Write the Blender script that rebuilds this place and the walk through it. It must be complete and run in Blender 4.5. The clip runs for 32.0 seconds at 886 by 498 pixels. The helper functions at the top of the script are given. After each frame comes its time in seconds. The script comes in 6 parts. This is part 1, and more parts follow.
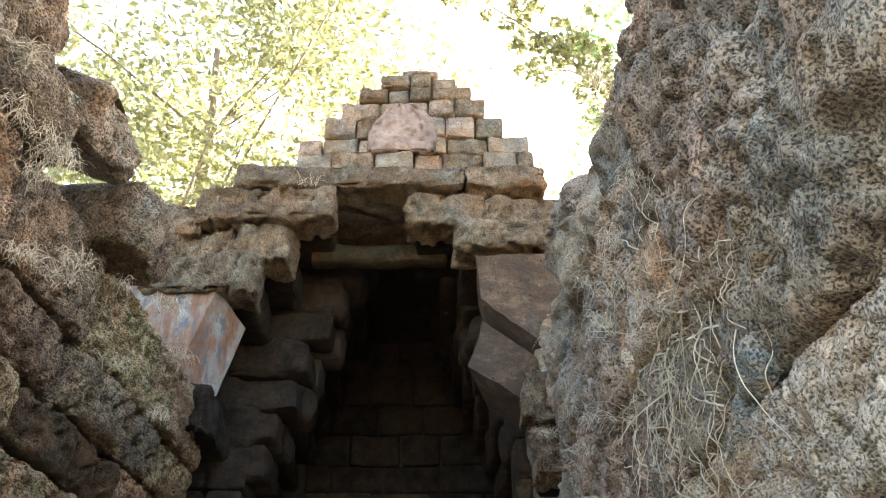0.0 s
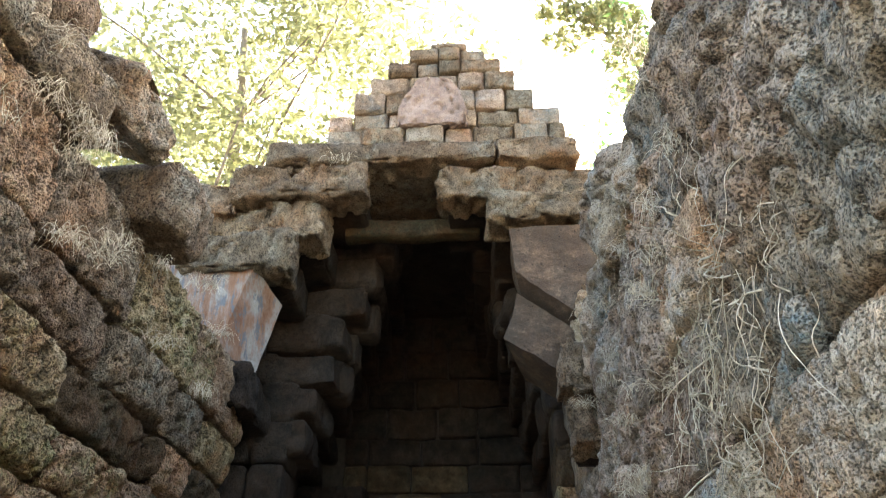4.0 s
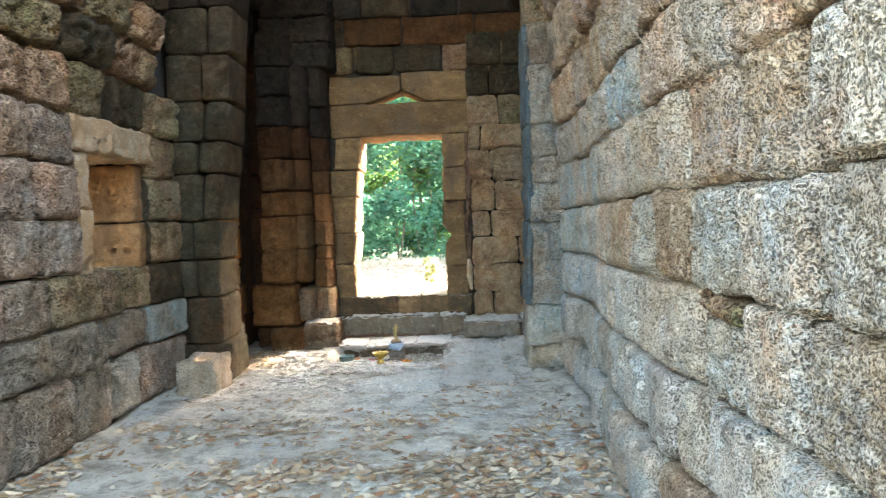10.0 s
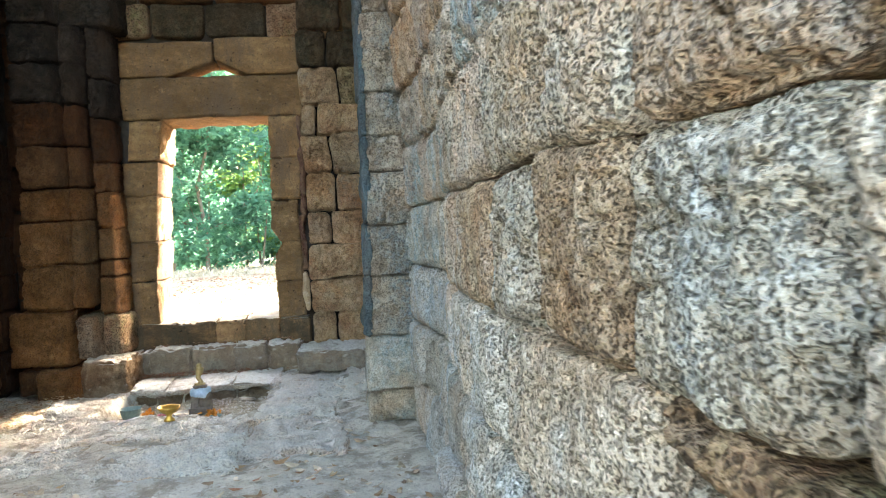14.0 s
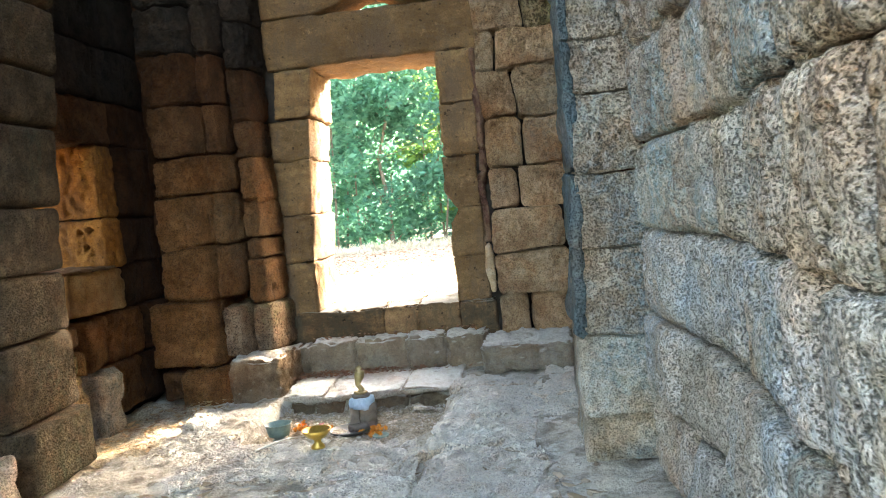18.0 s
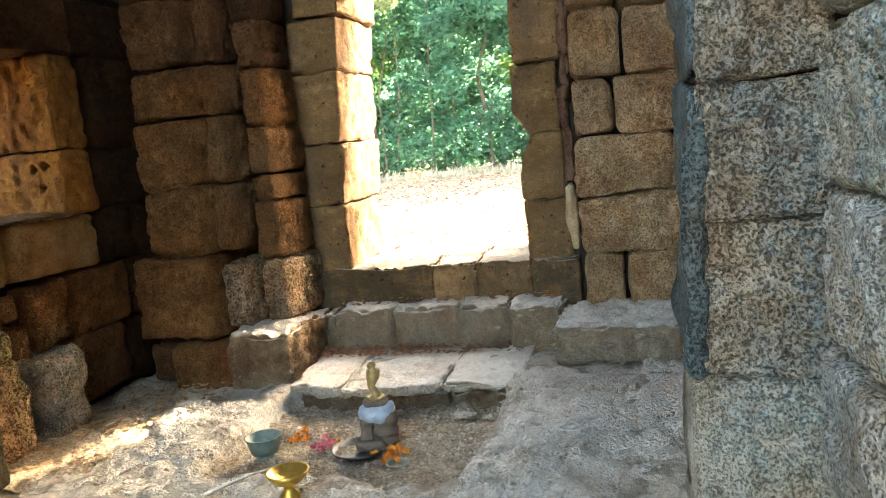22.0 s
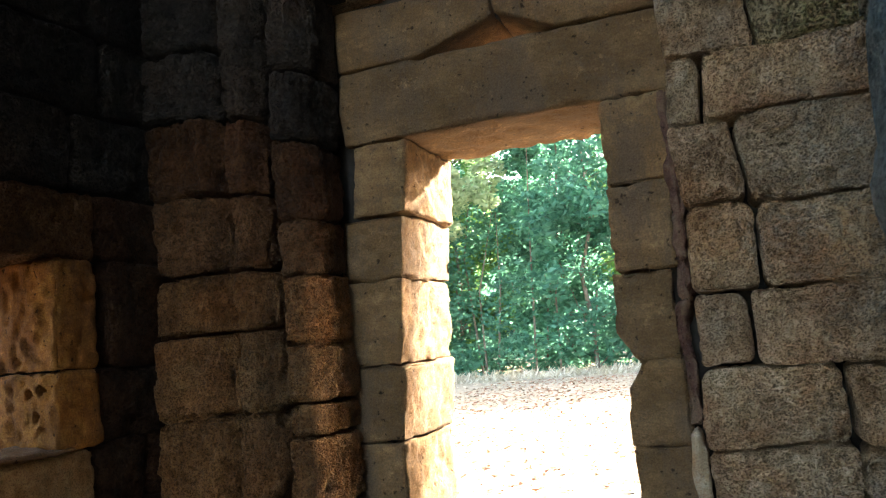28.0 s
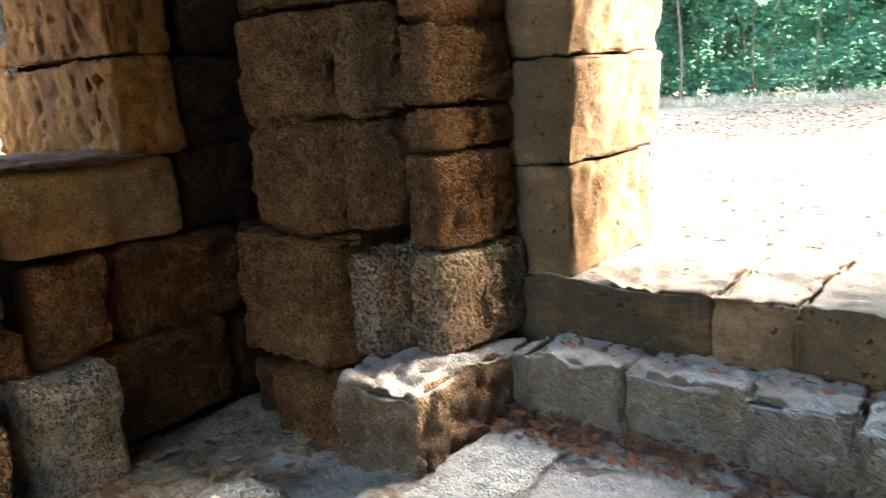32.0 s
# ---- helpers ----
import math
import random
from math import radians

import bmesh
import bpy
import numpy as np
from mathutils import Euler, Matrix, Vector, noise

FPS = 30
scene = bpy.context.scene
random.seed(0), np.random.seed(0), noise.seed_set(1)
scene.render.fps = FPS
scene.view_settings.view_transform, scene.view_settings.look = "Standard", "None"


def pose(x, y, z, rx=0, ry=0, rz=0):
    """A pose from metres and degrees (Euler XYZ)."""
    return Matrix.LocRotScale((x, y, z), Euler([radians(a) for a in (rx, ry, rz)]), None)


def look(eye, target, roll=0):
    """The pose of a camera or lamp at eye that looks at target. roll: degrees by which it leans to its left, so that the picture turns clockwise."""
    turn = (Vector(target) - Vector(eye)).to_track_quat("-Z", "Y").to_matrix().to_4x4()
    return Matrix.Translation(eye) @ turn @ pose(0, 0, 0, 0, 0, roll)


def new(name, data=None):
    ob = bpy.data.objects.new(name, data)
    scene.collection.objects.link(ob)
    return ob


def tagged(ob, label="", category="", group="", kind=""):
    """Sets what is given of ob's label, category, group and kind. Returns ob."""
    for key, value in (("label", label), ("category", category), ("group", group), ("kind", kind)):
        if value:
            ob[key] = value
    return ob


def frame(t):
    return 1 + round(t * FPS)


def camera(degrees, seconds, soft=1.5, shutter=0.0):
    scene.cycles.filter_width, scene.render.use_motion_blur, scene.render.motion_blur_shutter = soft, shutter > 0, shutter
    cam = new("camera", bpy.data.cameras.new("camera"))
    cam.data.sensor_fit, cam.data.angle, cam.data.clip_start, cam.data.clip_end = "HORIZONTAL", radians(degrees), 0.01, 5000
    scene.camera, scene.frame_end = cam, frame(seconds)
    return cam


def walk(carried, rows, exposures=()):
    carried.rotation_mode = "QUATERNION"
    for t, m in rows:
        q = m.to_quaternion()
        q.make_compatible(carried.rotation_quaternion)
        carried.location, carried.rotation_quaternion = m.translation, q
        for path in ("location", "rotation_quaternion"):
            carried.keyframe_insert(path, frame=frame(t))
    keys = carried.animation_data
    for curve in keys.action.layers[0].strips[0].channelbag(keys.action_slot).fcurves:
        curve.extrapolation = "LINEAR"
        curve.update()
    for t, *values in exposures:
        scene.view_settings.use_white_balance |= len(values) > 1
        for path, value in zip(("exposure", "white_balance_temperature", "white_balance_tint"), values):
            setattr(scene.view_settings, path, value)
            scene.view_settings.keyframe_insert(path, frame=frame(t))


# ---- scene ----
cam = camera(57.9, 32.0, soft=1.1, shutter=0.4)
METRES, EYE, TILT, LEAN, TURN = 8.2, 1.65, 33.0, 0.0, 0.0
ROWS = [
    (0.0, 0.0, 0.0, 0.0, -0.0, 0.0, -0.0),
    (0.5, -0.0011, 0.0006, 0.0018, 0.8, 0.81, 1.22),
    (1.0, -0.0012, 0.0011, 0.0043, 1.63, 1.91, 2.21),
    (1.5, -0.0018, 0.001, 0.0055, 2.43, 2.93, 2.48),
    (2.0, -0.0014, 0.0011, 0.0047, 2.62, 2.95, 2.56),
    (2.5, -0.0013, 0.0007, 0.0044, 2.28, 2.4, 2.42),
    (4.5, -0.003, 0.0002, -0.0048, 2.53, -4.3, 1.13),
    (5.0, -0.0028, -0.0003, -0.0079, 3.47, -7.54, 1.69),
    (5.5, -0.0027, -0.0019, -0.011, 4.57, -11.11, 2.42),
    (6.0, -0.0027, -0.0026, -0.0152, 5.18, -14.95, 3.57),
    (6.5, -0.0025, -0.0028, -0.0187, 5.22, -18.92, 3.74),
    (7.0, -0.0014, -0.0025, -0.021, 4.81, -21.63, 3.36),
    (7.5, -0.0002, -0.0023, -0.0249, 3.88, -23.88, 2.5),
    (8.0, 0.0008, -0.0029, -0.0283, 3.34, -26.29, 2.14),
    (8.5, 0.0027, -0.0029, -0.0329, 3.3, -28.76, 2.28),
    (9.0, 0.0061, -0.0023, -0.0375, 3.4, -30.94, 3.25),
    (9.5, 0.0098, -0.001, -0.0461, 2.38, -32.9, 3.1),
    (10.0, 0.0103, 0.0082, -0.0556, 0.08, -34.67, 2.58),
    (10.5, 0.0099, 0.028, -0.0687, -3.46, -34.55, 0.63),
    (11.0, 0.0121, 0.0469, -0.0826, -6.38, -36.14, -0.71),
    (11.5, 0.0213, 0.0767, -0.0991, -7.18, -35.91, -0.93),
    (12.0, 0.028, 0.0988, -0.1163, -7.91, -36.41, -2.14),
    (12.5, 0.0365, 0.1274, -0.1322, -9.89, -35.24, -3.99),
    (13.0, 0.0499, 0.1528, -0.1494, -10.86, -34.44, -4.19),
    (13.5, 0.0595, 0.1734, -0.1613, -8.56, -34.3, -2.59),
    (14.0, 0.0609, 0.1947, -0.1785, -7.71, -34.5, -1.5),
    (14.5, 0.0587, 0.2214, -0.1926, -6.93, -34.13, -0.95),
    (15.0, 0.0599, 0.2457, -0.208, -4.52, -33.24, 1.82),
    (15.5, 0.0608, 0.2678, -0.2229, -0.67, -32.72, 3.84),
    (17.5, 0.0532, 0.3478, -0.2809, 2.55, -35.46, 8.55),
    (18.0, 0.0541, 0.3604, -0.295, 1.74, -36.3, 7.88),
    (18.5, 0.0497, 0.3895, -0.3129, 1.52, -36.41, 7.96),
    (19.0, 0.0495, 0.4077, -0.3242, 0.8, -37.59, 7.84),
    (19.5, 0.0578, 0.4315, -0.3389, 1.51, -37.89, 9.03),
    (20.0, 0.0632, 0.4444, -0.3456, 3.76, -37.73, 10.11),
    (20.5, 0.0632, 0.462, -0.3589, 5.29, -38.02, 10.82),
    (21.0, 0.0616, 0.4804, -0.3704, 7.07, -39.47, 11.21),
    (21.5, 0.0625, 0.4978, -0.3845, 7.28, -40.85, 11.35),
    (22.0, 0.0658, 0.5222, -0.3978, 8.28, -40.89, 12.2),
    (22.5, 0.0623, 0.5377, -0.4108, 8.74, -40.88, 11.85),
    (23.0, 0.0578, 0.5573, -0.4226, 9.2, -41.66, 10.68),
    (23.5, 0.0567, 0.5696, -0.4234, 8.66, -39.54, 9.97),
    (24.0, 0.0596, 0.5811, -0.4249, 9.32, -34.18, 10.35),
    (24.5, 0.0611, 0.5869, -0.4252, 9.14, -30.7, 10.1),
    (25.0, 0.0603, 0.5903, -0.4213, 9.16, -27.13, 9.97),
    (25.5, 0.0602, 0.5918, -0.4179, 9.17, -23.37, 10.11),
    (27.5, 0.0577, 0.6161, -0.4413, 14.63, -25.37, 14.08),
    (28.0, 0.0499, 0.6309, -0.4492, 15.25, -25.47, 15.33),
    (28.5, 0.0462, 0.6423, -0.4578, 15.63, -26.68, 16.27),
    (29.0, 0.0481, 0.6591, -0.472, 17.47, -28.06, 15.89),
    (29.5, 0.0517, 0.6735, -0.4841, 18.8, -30.25, 15.87),
    (30.0, 0.0489, 0.6879, -0.5012, 18.61, -33.6, 16.44),
    (30.5, 0.042, 0.7042, -0.5191, 20.28, -36.26, 16.07),
    (31.0, 0.0371, 0.7159, -0.5299, 20.99, -41.83, 16.94),
    (31.5, 0.032, 0.7335, -0.5411, 26.79, -42.02, 20.79),
    (32.0, 0.0249, 0.7472, -0.5481, 32.3, -39.52, 23.8),
]
EXPOSURES = [(0.0, 3.8, 6900, 9), (2.5, 3.9, 6900, 9), (4.6, 3.85, 6800, 8), (5.2, 4.15, 6700, 8), (6.0, 5.3, 6700, 8), (7.0, 5.05, 7000, 8), (9.0, 4.8, 7300, 8), (13.0, 4.75, 7500, 9), (17.5, 4.85, 7500, 9), (19.0, 4.85, 7800, 9), (20.0, 4.85, 8100, 9), (21.0, 4.7, 8400, 10), (23.0, 4.5, 8300, 9), (24.0, 4.3, 8100, 10), (25.0, 4.1, 7700, 10), (28.0, 4.1, 7000, 9), (32.0, 4.25, 6600, 9)]
walk(cam, [(t, pose(0, 0, EYE, TILT, LEAN, TURN) @ pose(METRES * x, METRES * y, METRES * z, 90 + pitch, roll, yaw)) for t, x, y, z, yaw, pitch, roll in ROWS], EXPOSURES)

# ---- world, sun ----
SUN_DIR = Vector((0.58, 1.0, 0.56)).normalized()
world = bpy.data.worlds.new("world")
scene.world = world
world.use_nodes = True
_n = world.node_tree.nodes
_sky = _n.new("ShaderNodeTexSky")
_sky.sky_type = "NISHITA"
_sky.sun_disc = False
_sky.sun_elevation = math.asin(SUN_DIR.z)
_sky.sun_rotation = math.atan2(SUN_DIR.x, SUN_DIR.y)
_sky.air_density, _sky.dust_density, _sky.ozone_density = 1.0, 3.0, 1.0
_bg = _n["Background"]
_bg.inputs["Strength"].default_value = 0.15
world.node_tree.links.new(_sky.outputs[0], _bg.inputs["Color"])
sun = new("sun", bpy.data.lights.new("sun", "SUN"))
sun.data.energy, sun.data.angle, sun.data.color = 4.6, radians(0.6), (1.0, 0.94, 0.85)
sun.matrix_world = look(SUN_DIR * 60, (0, 0, 0))


# ---- node helpers and materials ----
class Nodes:
    def __init__(self, name):
        self.mat = bpy.data.materials.new(name)
        self.mat.use_nodes = True
        self.t = self.mat.node_tree
        self.bsdf = self.t.nodes["Principled BSDF"]
        self.out = self.t.nodes["Material Output"]
        self.geo = self.t.nodes.new("ShaderNodeNewGeometry")

    def n(self, kind):
        return self.t.nodes.new(kind)

    def link(self, a, b):
        self.t.links.new(a, b)

    def pos(self, scale=(1, 1, 1), coord="world"):
        m = self.n("ShaderNodeMapping")
        m.inputs["Scale"].default_value = scale
        if coord == "world":
            self.link(self.geo.outputs["Position"], m.inputs["Vector"])
        else:
            tc = self.n("ShaderNodeTexCoord")
            self.link(tc.outputs["Object"], m.inputs["Vector"])
        return m.outputs[0]

    def noise(self, scale, detail=4, rough=0.6, vec=None):
        t = self.n("ShaderNodeTexNoise")
        t.inputs["Scale"].default_value, t.inputs["Detail"].default_value, t.inputs["Roughness"].default_value = scale, detail, rough
        self.link(vec or self.geo.outputs["Position"], t.inputs["Vector"])
        return t.outputs["Fac"]

    def n_color(self, scale):
        t = self.n("ShaderNodeTexNoise")
        t.inputs["Scale"].default_value = scale
        self.link(self.geo.outputs["Position"], t.inputs["Vector"])
        return t.outputs["Color"]

    def voronoi(self, scale, feature="F1", vec=None, out="Distance"):
        t = self.n("ShaderNodeTexVoronoi")
        t.feature = feature
        t.inputs["Scale"].default_value = scale
        self.link(vec or self.geo.outputs["Position"], t.inputs["Vector"])
        return t.outputs[out]

    def ramp(self, fac, stops):
        r = self.n("ShaderNodeValToRGB")
        e = r.color_ramp.elements
        while len(e) < len(stops):
            e.new(0.5)
        for el, (p, c) in zip(e, stops):
            el.position = p
            el.color = (c, c, c, 1) if isinstance(c, (int, float)) else (*c, 1)
        self.link(fac, r.inputs[0])
        return r.outputs[0]

    def mix(self, fac, a, b, mode="MIX"):
        m = self.n("ShaderNodeMix")
        m.data_type, m.blend_type = "RGBA", mode
        for sock, v in ((m.inputs[0], fac), (m.inputs[6], a), (m.inputs[7], b)):
            if isinstance(v, (int, float)):
                sock.default_value = v
            elif isinstance(v, tuple):
                sock.default_value = (*v, 1)
            else:
                self.link(v, sock)
        return m.outputs[2]

    def math(self, op, a, b=0.0):
        m = self.n("ShaderNodeMath")
        m.operation = op
        for sock, v in ((m.inputs[0], a), (m.inputs[1], b)):
            if isinstance(v, (int, float)):
                sock.default_value = v
            else:
                self.link(v, sock)
        return m.outputs[0]

    def rand(self):
        return self.n("ShaderNodeObjectInfo").outputs["Random"]

    def island(self):
        return self.geo.outputs["Random Per Island"]

    def bump(self, height, dist, strength=1.0, under=None):
        b = self.n("ShaderNodeBump")
        b.inputs["Distance"].default_value, b.inputs["Strength"].default_value = dist, strength
        self.link(height, b.inputs["Height"])
        if under:
            self.link(under, b.inputs["Normal"])
        return b.outputs[0]

    def done(self, color=None, rough=0.9, normal=None, **inputs):
        if color is not None:
            if isinstance(color, tuple):
                self.bsdf.inputs["Base Color"].default_value = (*color, 1)
            else:
                self.link(color, self.bsdf.inputs["Base Color"])
        if isinstance(rough, (int, float)):
            self.bsdf.inputs["Roughness"].default_value = rough
        else:
            self.link(rough, self.bsdf.inputs["Roughness"])
        if normal:
            self.link(normal, self.bsdf.inputs["Normal"])
        for k, v in inputs.items():
            self.bsdf.inputs[k.replace("_", " ")].default_value = v
        return self.mat


def laterite(name, dark, mid, light, red, lichen, pit=1.0, lichen_amount=0.5, coarse=74.0, contrast=1.0, dust_light=0.0, rough=0.95, gloss=0.15):
    """Porous laterite: worm-like channels and pits, pale crust, iron-red patches, lichen; tone varied block by block."""
    m = Nodes(name)
    base = m.ramp(m.noise(5.5, 7, 0.72), [(0.30, dark), (0.5, mid), (0.70, light)])
    base = m.mix(1.0, base, m.ramp(m.rand(), [(0.0, 0.82), (0.5, 0.99), (1.0, 1.18)]), "MULTIPLY")
    hue = m.math("FRACT", m.math("MULTIPLY", m.rand(), 5.3))
    base = m.mix(1.0, base, m.ramp(hue, [(0.0, (1.05, 0.975, 0.95)), (0.3, (1.0, 1.0, 1.0)), (0.55, (0.95, 1.0, 1.035)), (0.75, (1.035, 1.0, 0.94)), (1.0, (0.99, 1.0, 0.98))]), "MULTIPLY")
    reds = m.math("MULTIPLY", m.ramp(m.noise(2.1, 4, 0.65), [(0.48, 0.0), (0.66, 0.9)]), m.ramp(m.rand(), [(0.2, 0.2), (0.9, 0.95)]))
    base = m.mix(reds, base, red)
    spots = m.math("MULTIPLY", m.ramp(m.noise(1.5, 6, 0.72, m.pos((1, 1, 0.55))), [(0.49, 0.0), (0.62, lichen_amount)]), m.ramp(m.noise(24, 4, 0.7), [(0.38, 0.15), (0.58, 1.0)]))
    base = m.mix(spots, base, lichen)
    vec = m.mix(0.012, m.geo.outputs["Position"], m.n_color(85.0), "ADD")
    blob = m.noise(coarse * 1.7, 3, 0.62)
    grain = m.noise(coarse * 4.0, 2, 0.6)
    clump = m.noise(coarse * 0.32, 3, 0.6)
    cells = m.voronoi(coarse * 1.05, "SMOOTH_F1", vec)
    relief = m.math("ADD", m.math("MULTIPLY", blob, 0.82), m.math("MULTIPLY", clump, 0.18))
    pits = m.math("MULTIPLY", m.ramp(relief, [(0.38, 0.0), (0.48, 1.0)]), m.ramp(cells, [(0.10, 0.0), (0.30, 1.0)]))
    tone = m.math("MULTIPLY", m.ramp(relief, [(0.40, 0.86), (0.50, 0.98), (0.64, 1.14)]), m.ramp(grain, [(0.33, 0.84), (0.67, 1.14)]))
    # Pits darkened in colour too, for the shade inside them.
    tone = m.math("MULTIPLY", tone, m.math("ADD", 0.50, m.math("MULTIPLY", pits, 0.52)))
    base = m.mix(1.0, base, m.ramp(m.noise(3.1, 5, 0.6), [(0.34, (1.14, 0.97, 0.84)), (0.45, (1.03, 0.985, 0.95)), (0.54, (1.02, 0.99, 0.97)), (0.66, (0.92, 0.99, 1.07))]), "MULTIPLY")
    base = m.mix(m.ramp(clump, [(0.56, 0.0), (0.7, 0.25)]), base, tuple(min(0.8, v * 1.15) for v in light))
    base = m.mix(contrast, base, m.mix(1.0, base, tone, "MULTIPLY"))
    # Upward faces paled: dust, and skylight from the doorway put into the colour.
    if dust_light:
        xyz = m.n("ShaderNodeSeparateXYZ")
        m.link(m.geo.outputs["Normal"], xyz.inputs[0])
        top_pale = m.math("MULTIPLY", m.ramp(xyz.outputs["Z"], [(0.45, 0.0), (0.85, dust_light)]), m.ramp(m.noise(7, 5, 0.75), [(0.36, 0.4), (0.52, 1.0)]))
        base = m.mix(top_pale, base, m.ramp(m.noise(40, 4, 0.7), [(0.35, (0.60, 0.56, 0.48)), (0.65, (0.78, 0.75, 0.68))]))
    h = m.math("ADD", m.math("ADD", m.math("MULTIPLY", pits, 1.15), m.math("MULTIPLY", relief, 0.9)), m.math("MULTIPLY", grain, 0.25))
    return m.done(base, rough, m.bump(h, 0.022 * pit, 1.0), Specular_IOR_Level=gloss)


def sandstone(name, a, b, stain, bump=0.004, stain_amount=0.6, dust_light=0.0):
    """Worn sandstone: bedding streaks, dark run-down stains, grain, small pocks."""
    m = Nodes(name)
    base = m.ramp(m.noise(3.5, 7, 0.72, m.pos((1, 1, 1.8))), [(0.28, tuple(v * 0.7 for v in a)), (0.48, a), (0.70, b)])
    base = m.mix(1.0, base, m.ramp(m.rand(), [(0.0, 0.74), (1.0, 1.15)]), "MULTIPLY")
    st = m.ramp(m.noise(2.0, 6, 0.75, m.pos((2.2, 2.2, 0.6))), [(0.47, 0.0), (0.62, stain_amount)])
    base = m.mix(st, base, stain)
    base = m.mix(m.ramp(m.noise(14, 6, 0.8), [(0.50, 0.0), (0.66, 0.7)]), base, stain)
    pale = m.ramp(m.noise(8, 6, 0.8), [(0.58, 0.0), (0.70, 0.5)])
    base = m.mix(pale, base, tuple(min(1.0, v * 1.35) for v in b))
    base = m.mix(1.0, base, m.ramp(m.noise(120, 3, 0.7), [(0.3, 0.66), (0.7, 1.2)]), "MULTIPLY")
    # Pale upward faces: dust plus the sun on the sill, in the colour.
    if dust_light:
        xyz = m.n("ShaderNodeSeparateXYZ")
        m.link(m.geo.outputs["Normal"], xyz.inputs[0])
        base = m.mix(m.ramp(xyz.outputs["Z"], [(0.6, 0.0), (0.9, dust_light)]), base, m.ramp(m.noise(30, 4, 0.7), [(0.35, (0.52, 0.47, 0.38)), (0.65, (0.68, 0.64, 0.56))]))
    pock = m.ramp(m.noise(34, 2, 0.5), [(0.27, 0.0), (0.33, 1.0)])
    base = m.mix(1.0, base, m.math("ADD", 0.35, m.math("MULTIPLY", pock, 0.65)), "MULTIPLY")
    h = m.math("ADD", m.math("ADD", m.noise(16, 7, 0.75), m.math("MULTIPLY", m.noise(110, 3), 0.2)), m.math("MULTIPLY", pock, 0.35))
    return m.done(base, 0.9, m.bump(h, bump, 1.0), Specular_IOR_Level=0.2)


LAT = laterite("laterite", (0.20, 0.14, 0.088), (0.40, 0.295, 0.19), (0.58, 0.465, 0.325), (0.38, 0.21, 0.12), (0.50, 0.49, 0.44))
LAT_GREY = laterite("laterite_grey_crust", (0.26, 0.20, 0.137), (0.46, 0.38, 0.28), (0.62, 0.54, 0.425), (0.44, 0.30, 0.20), (0.46, 0.48, 0.44), 1.0, 0.7, 68.0)
LAT_MOSS = laterite("laterite_mossy", (0.10, 0.08, 0.045), (0.22, 0.17, 0.095), (0.36, 0.29, 0.175), (0.31, 0.16, 0.08), (0.17, 0.18, 0.075), 1.3, 0.7, 44.0)
LAT_BLUE = laterite("laterite_blue_lichen", (0.225, 0.195, 0.147), (0.43, 0.38, 0.30), (0.62, 0.565, 0.47), (0.40, 0.28, 0.19), (0.30, 0.43, 0.45), 1.0, 0.75, 74.0, 0.85)
LAT_RUST = laterite("laterite_rusty_brown", (0.10, 0.06, 0.034), (0.24, 0.152, 0.09), (0.38, 0.265, 0.17), (0.27, 0.145, 0.075), (0.19, 0.195, 0.085), 1.3, 0.6, 44.0)
LAT_MAUVE = laterite("laterite_mauve_grey", (0.15, 0.105, 0.075), (0.30, 0.225, 0.165), (0.45, 0.36, 0.275), (0.34, 0.2, 0.125), (0.34, 0.355, 0.30), 1.2, 0.5, 52.0)
LAT_TEAL = laterite("laterite_teal_stain", (0.055, 0.072, 0.075), (0.11, 0.15, 0.158), (0.19, 0.23, 0.235), (0.14, 0.12, 0.095), (0.07, 0.15, 0.17), 0.8, 0.8, 60.0, 0.8)
LAT_PALE = laterite("laterite_pale_lime_runs", (0.28, 0.245, 0.19), (0.50, 0.455, 0.38), (0.68, 0.635, 0.55), (0.44, 0.32, 0.22), (0.42, 0.49, 0.51), 1.0, 0.75, 66.0)
# Ochre brightened to carry the light that falls under window 3.
LAT_OCHRE_LIT = laterite("laterite_ochre_lit", (0.26, 0.125, 0.043), (0.44, 0.24, 0.09), (0.58, 0.355, 0.155), (0.42, 0.18, 0.055), (0.28, 0.21, 0.12), 0.8, 0.35, 80.0, 0.65)
LAT_SLATE = laterite("laterite_slate_blue", (0.18, 0.148, 0.11), (0.365, 0.31, 0.24), (0.54, 0.475, 0.38), (0.30, 0.21, 0.14), (0.20, 0.30, 0.325), 1.2, 0.7, 62.0, 0.95)
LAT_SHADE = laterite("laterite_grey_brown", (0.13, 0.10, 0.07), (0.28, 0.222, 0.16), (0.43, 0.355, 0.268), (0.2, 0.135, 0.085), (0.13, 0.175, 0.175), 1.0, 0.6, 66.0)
LAT_TOP = laterite("laterite_weathered_dark", (0.060, 0.045, 0.030), (0.150, 0.112, 0.073), (0.28, 0.218, 0.148), (0.22, 0.13, 0.07), (0.27, 0.26, 0.2), 1.3, 0.6, 46.0)
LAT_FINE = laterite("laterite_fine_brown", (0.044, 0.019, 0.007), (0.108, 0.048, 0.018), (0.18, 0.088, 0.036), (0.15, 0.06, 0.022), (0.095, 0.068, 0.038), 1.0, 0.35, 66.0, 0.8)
LAT_DOOR = laterite("laterite_end_wall", (0.24, 0.15, 0.08), (0.475, 0.32, 0.185), (0.62, 0.45, 0.285), (0.38, 0.20, 0.10), (0.27, 0.25, 0.2), 1.3, 0.55, 66.0, 0.9)
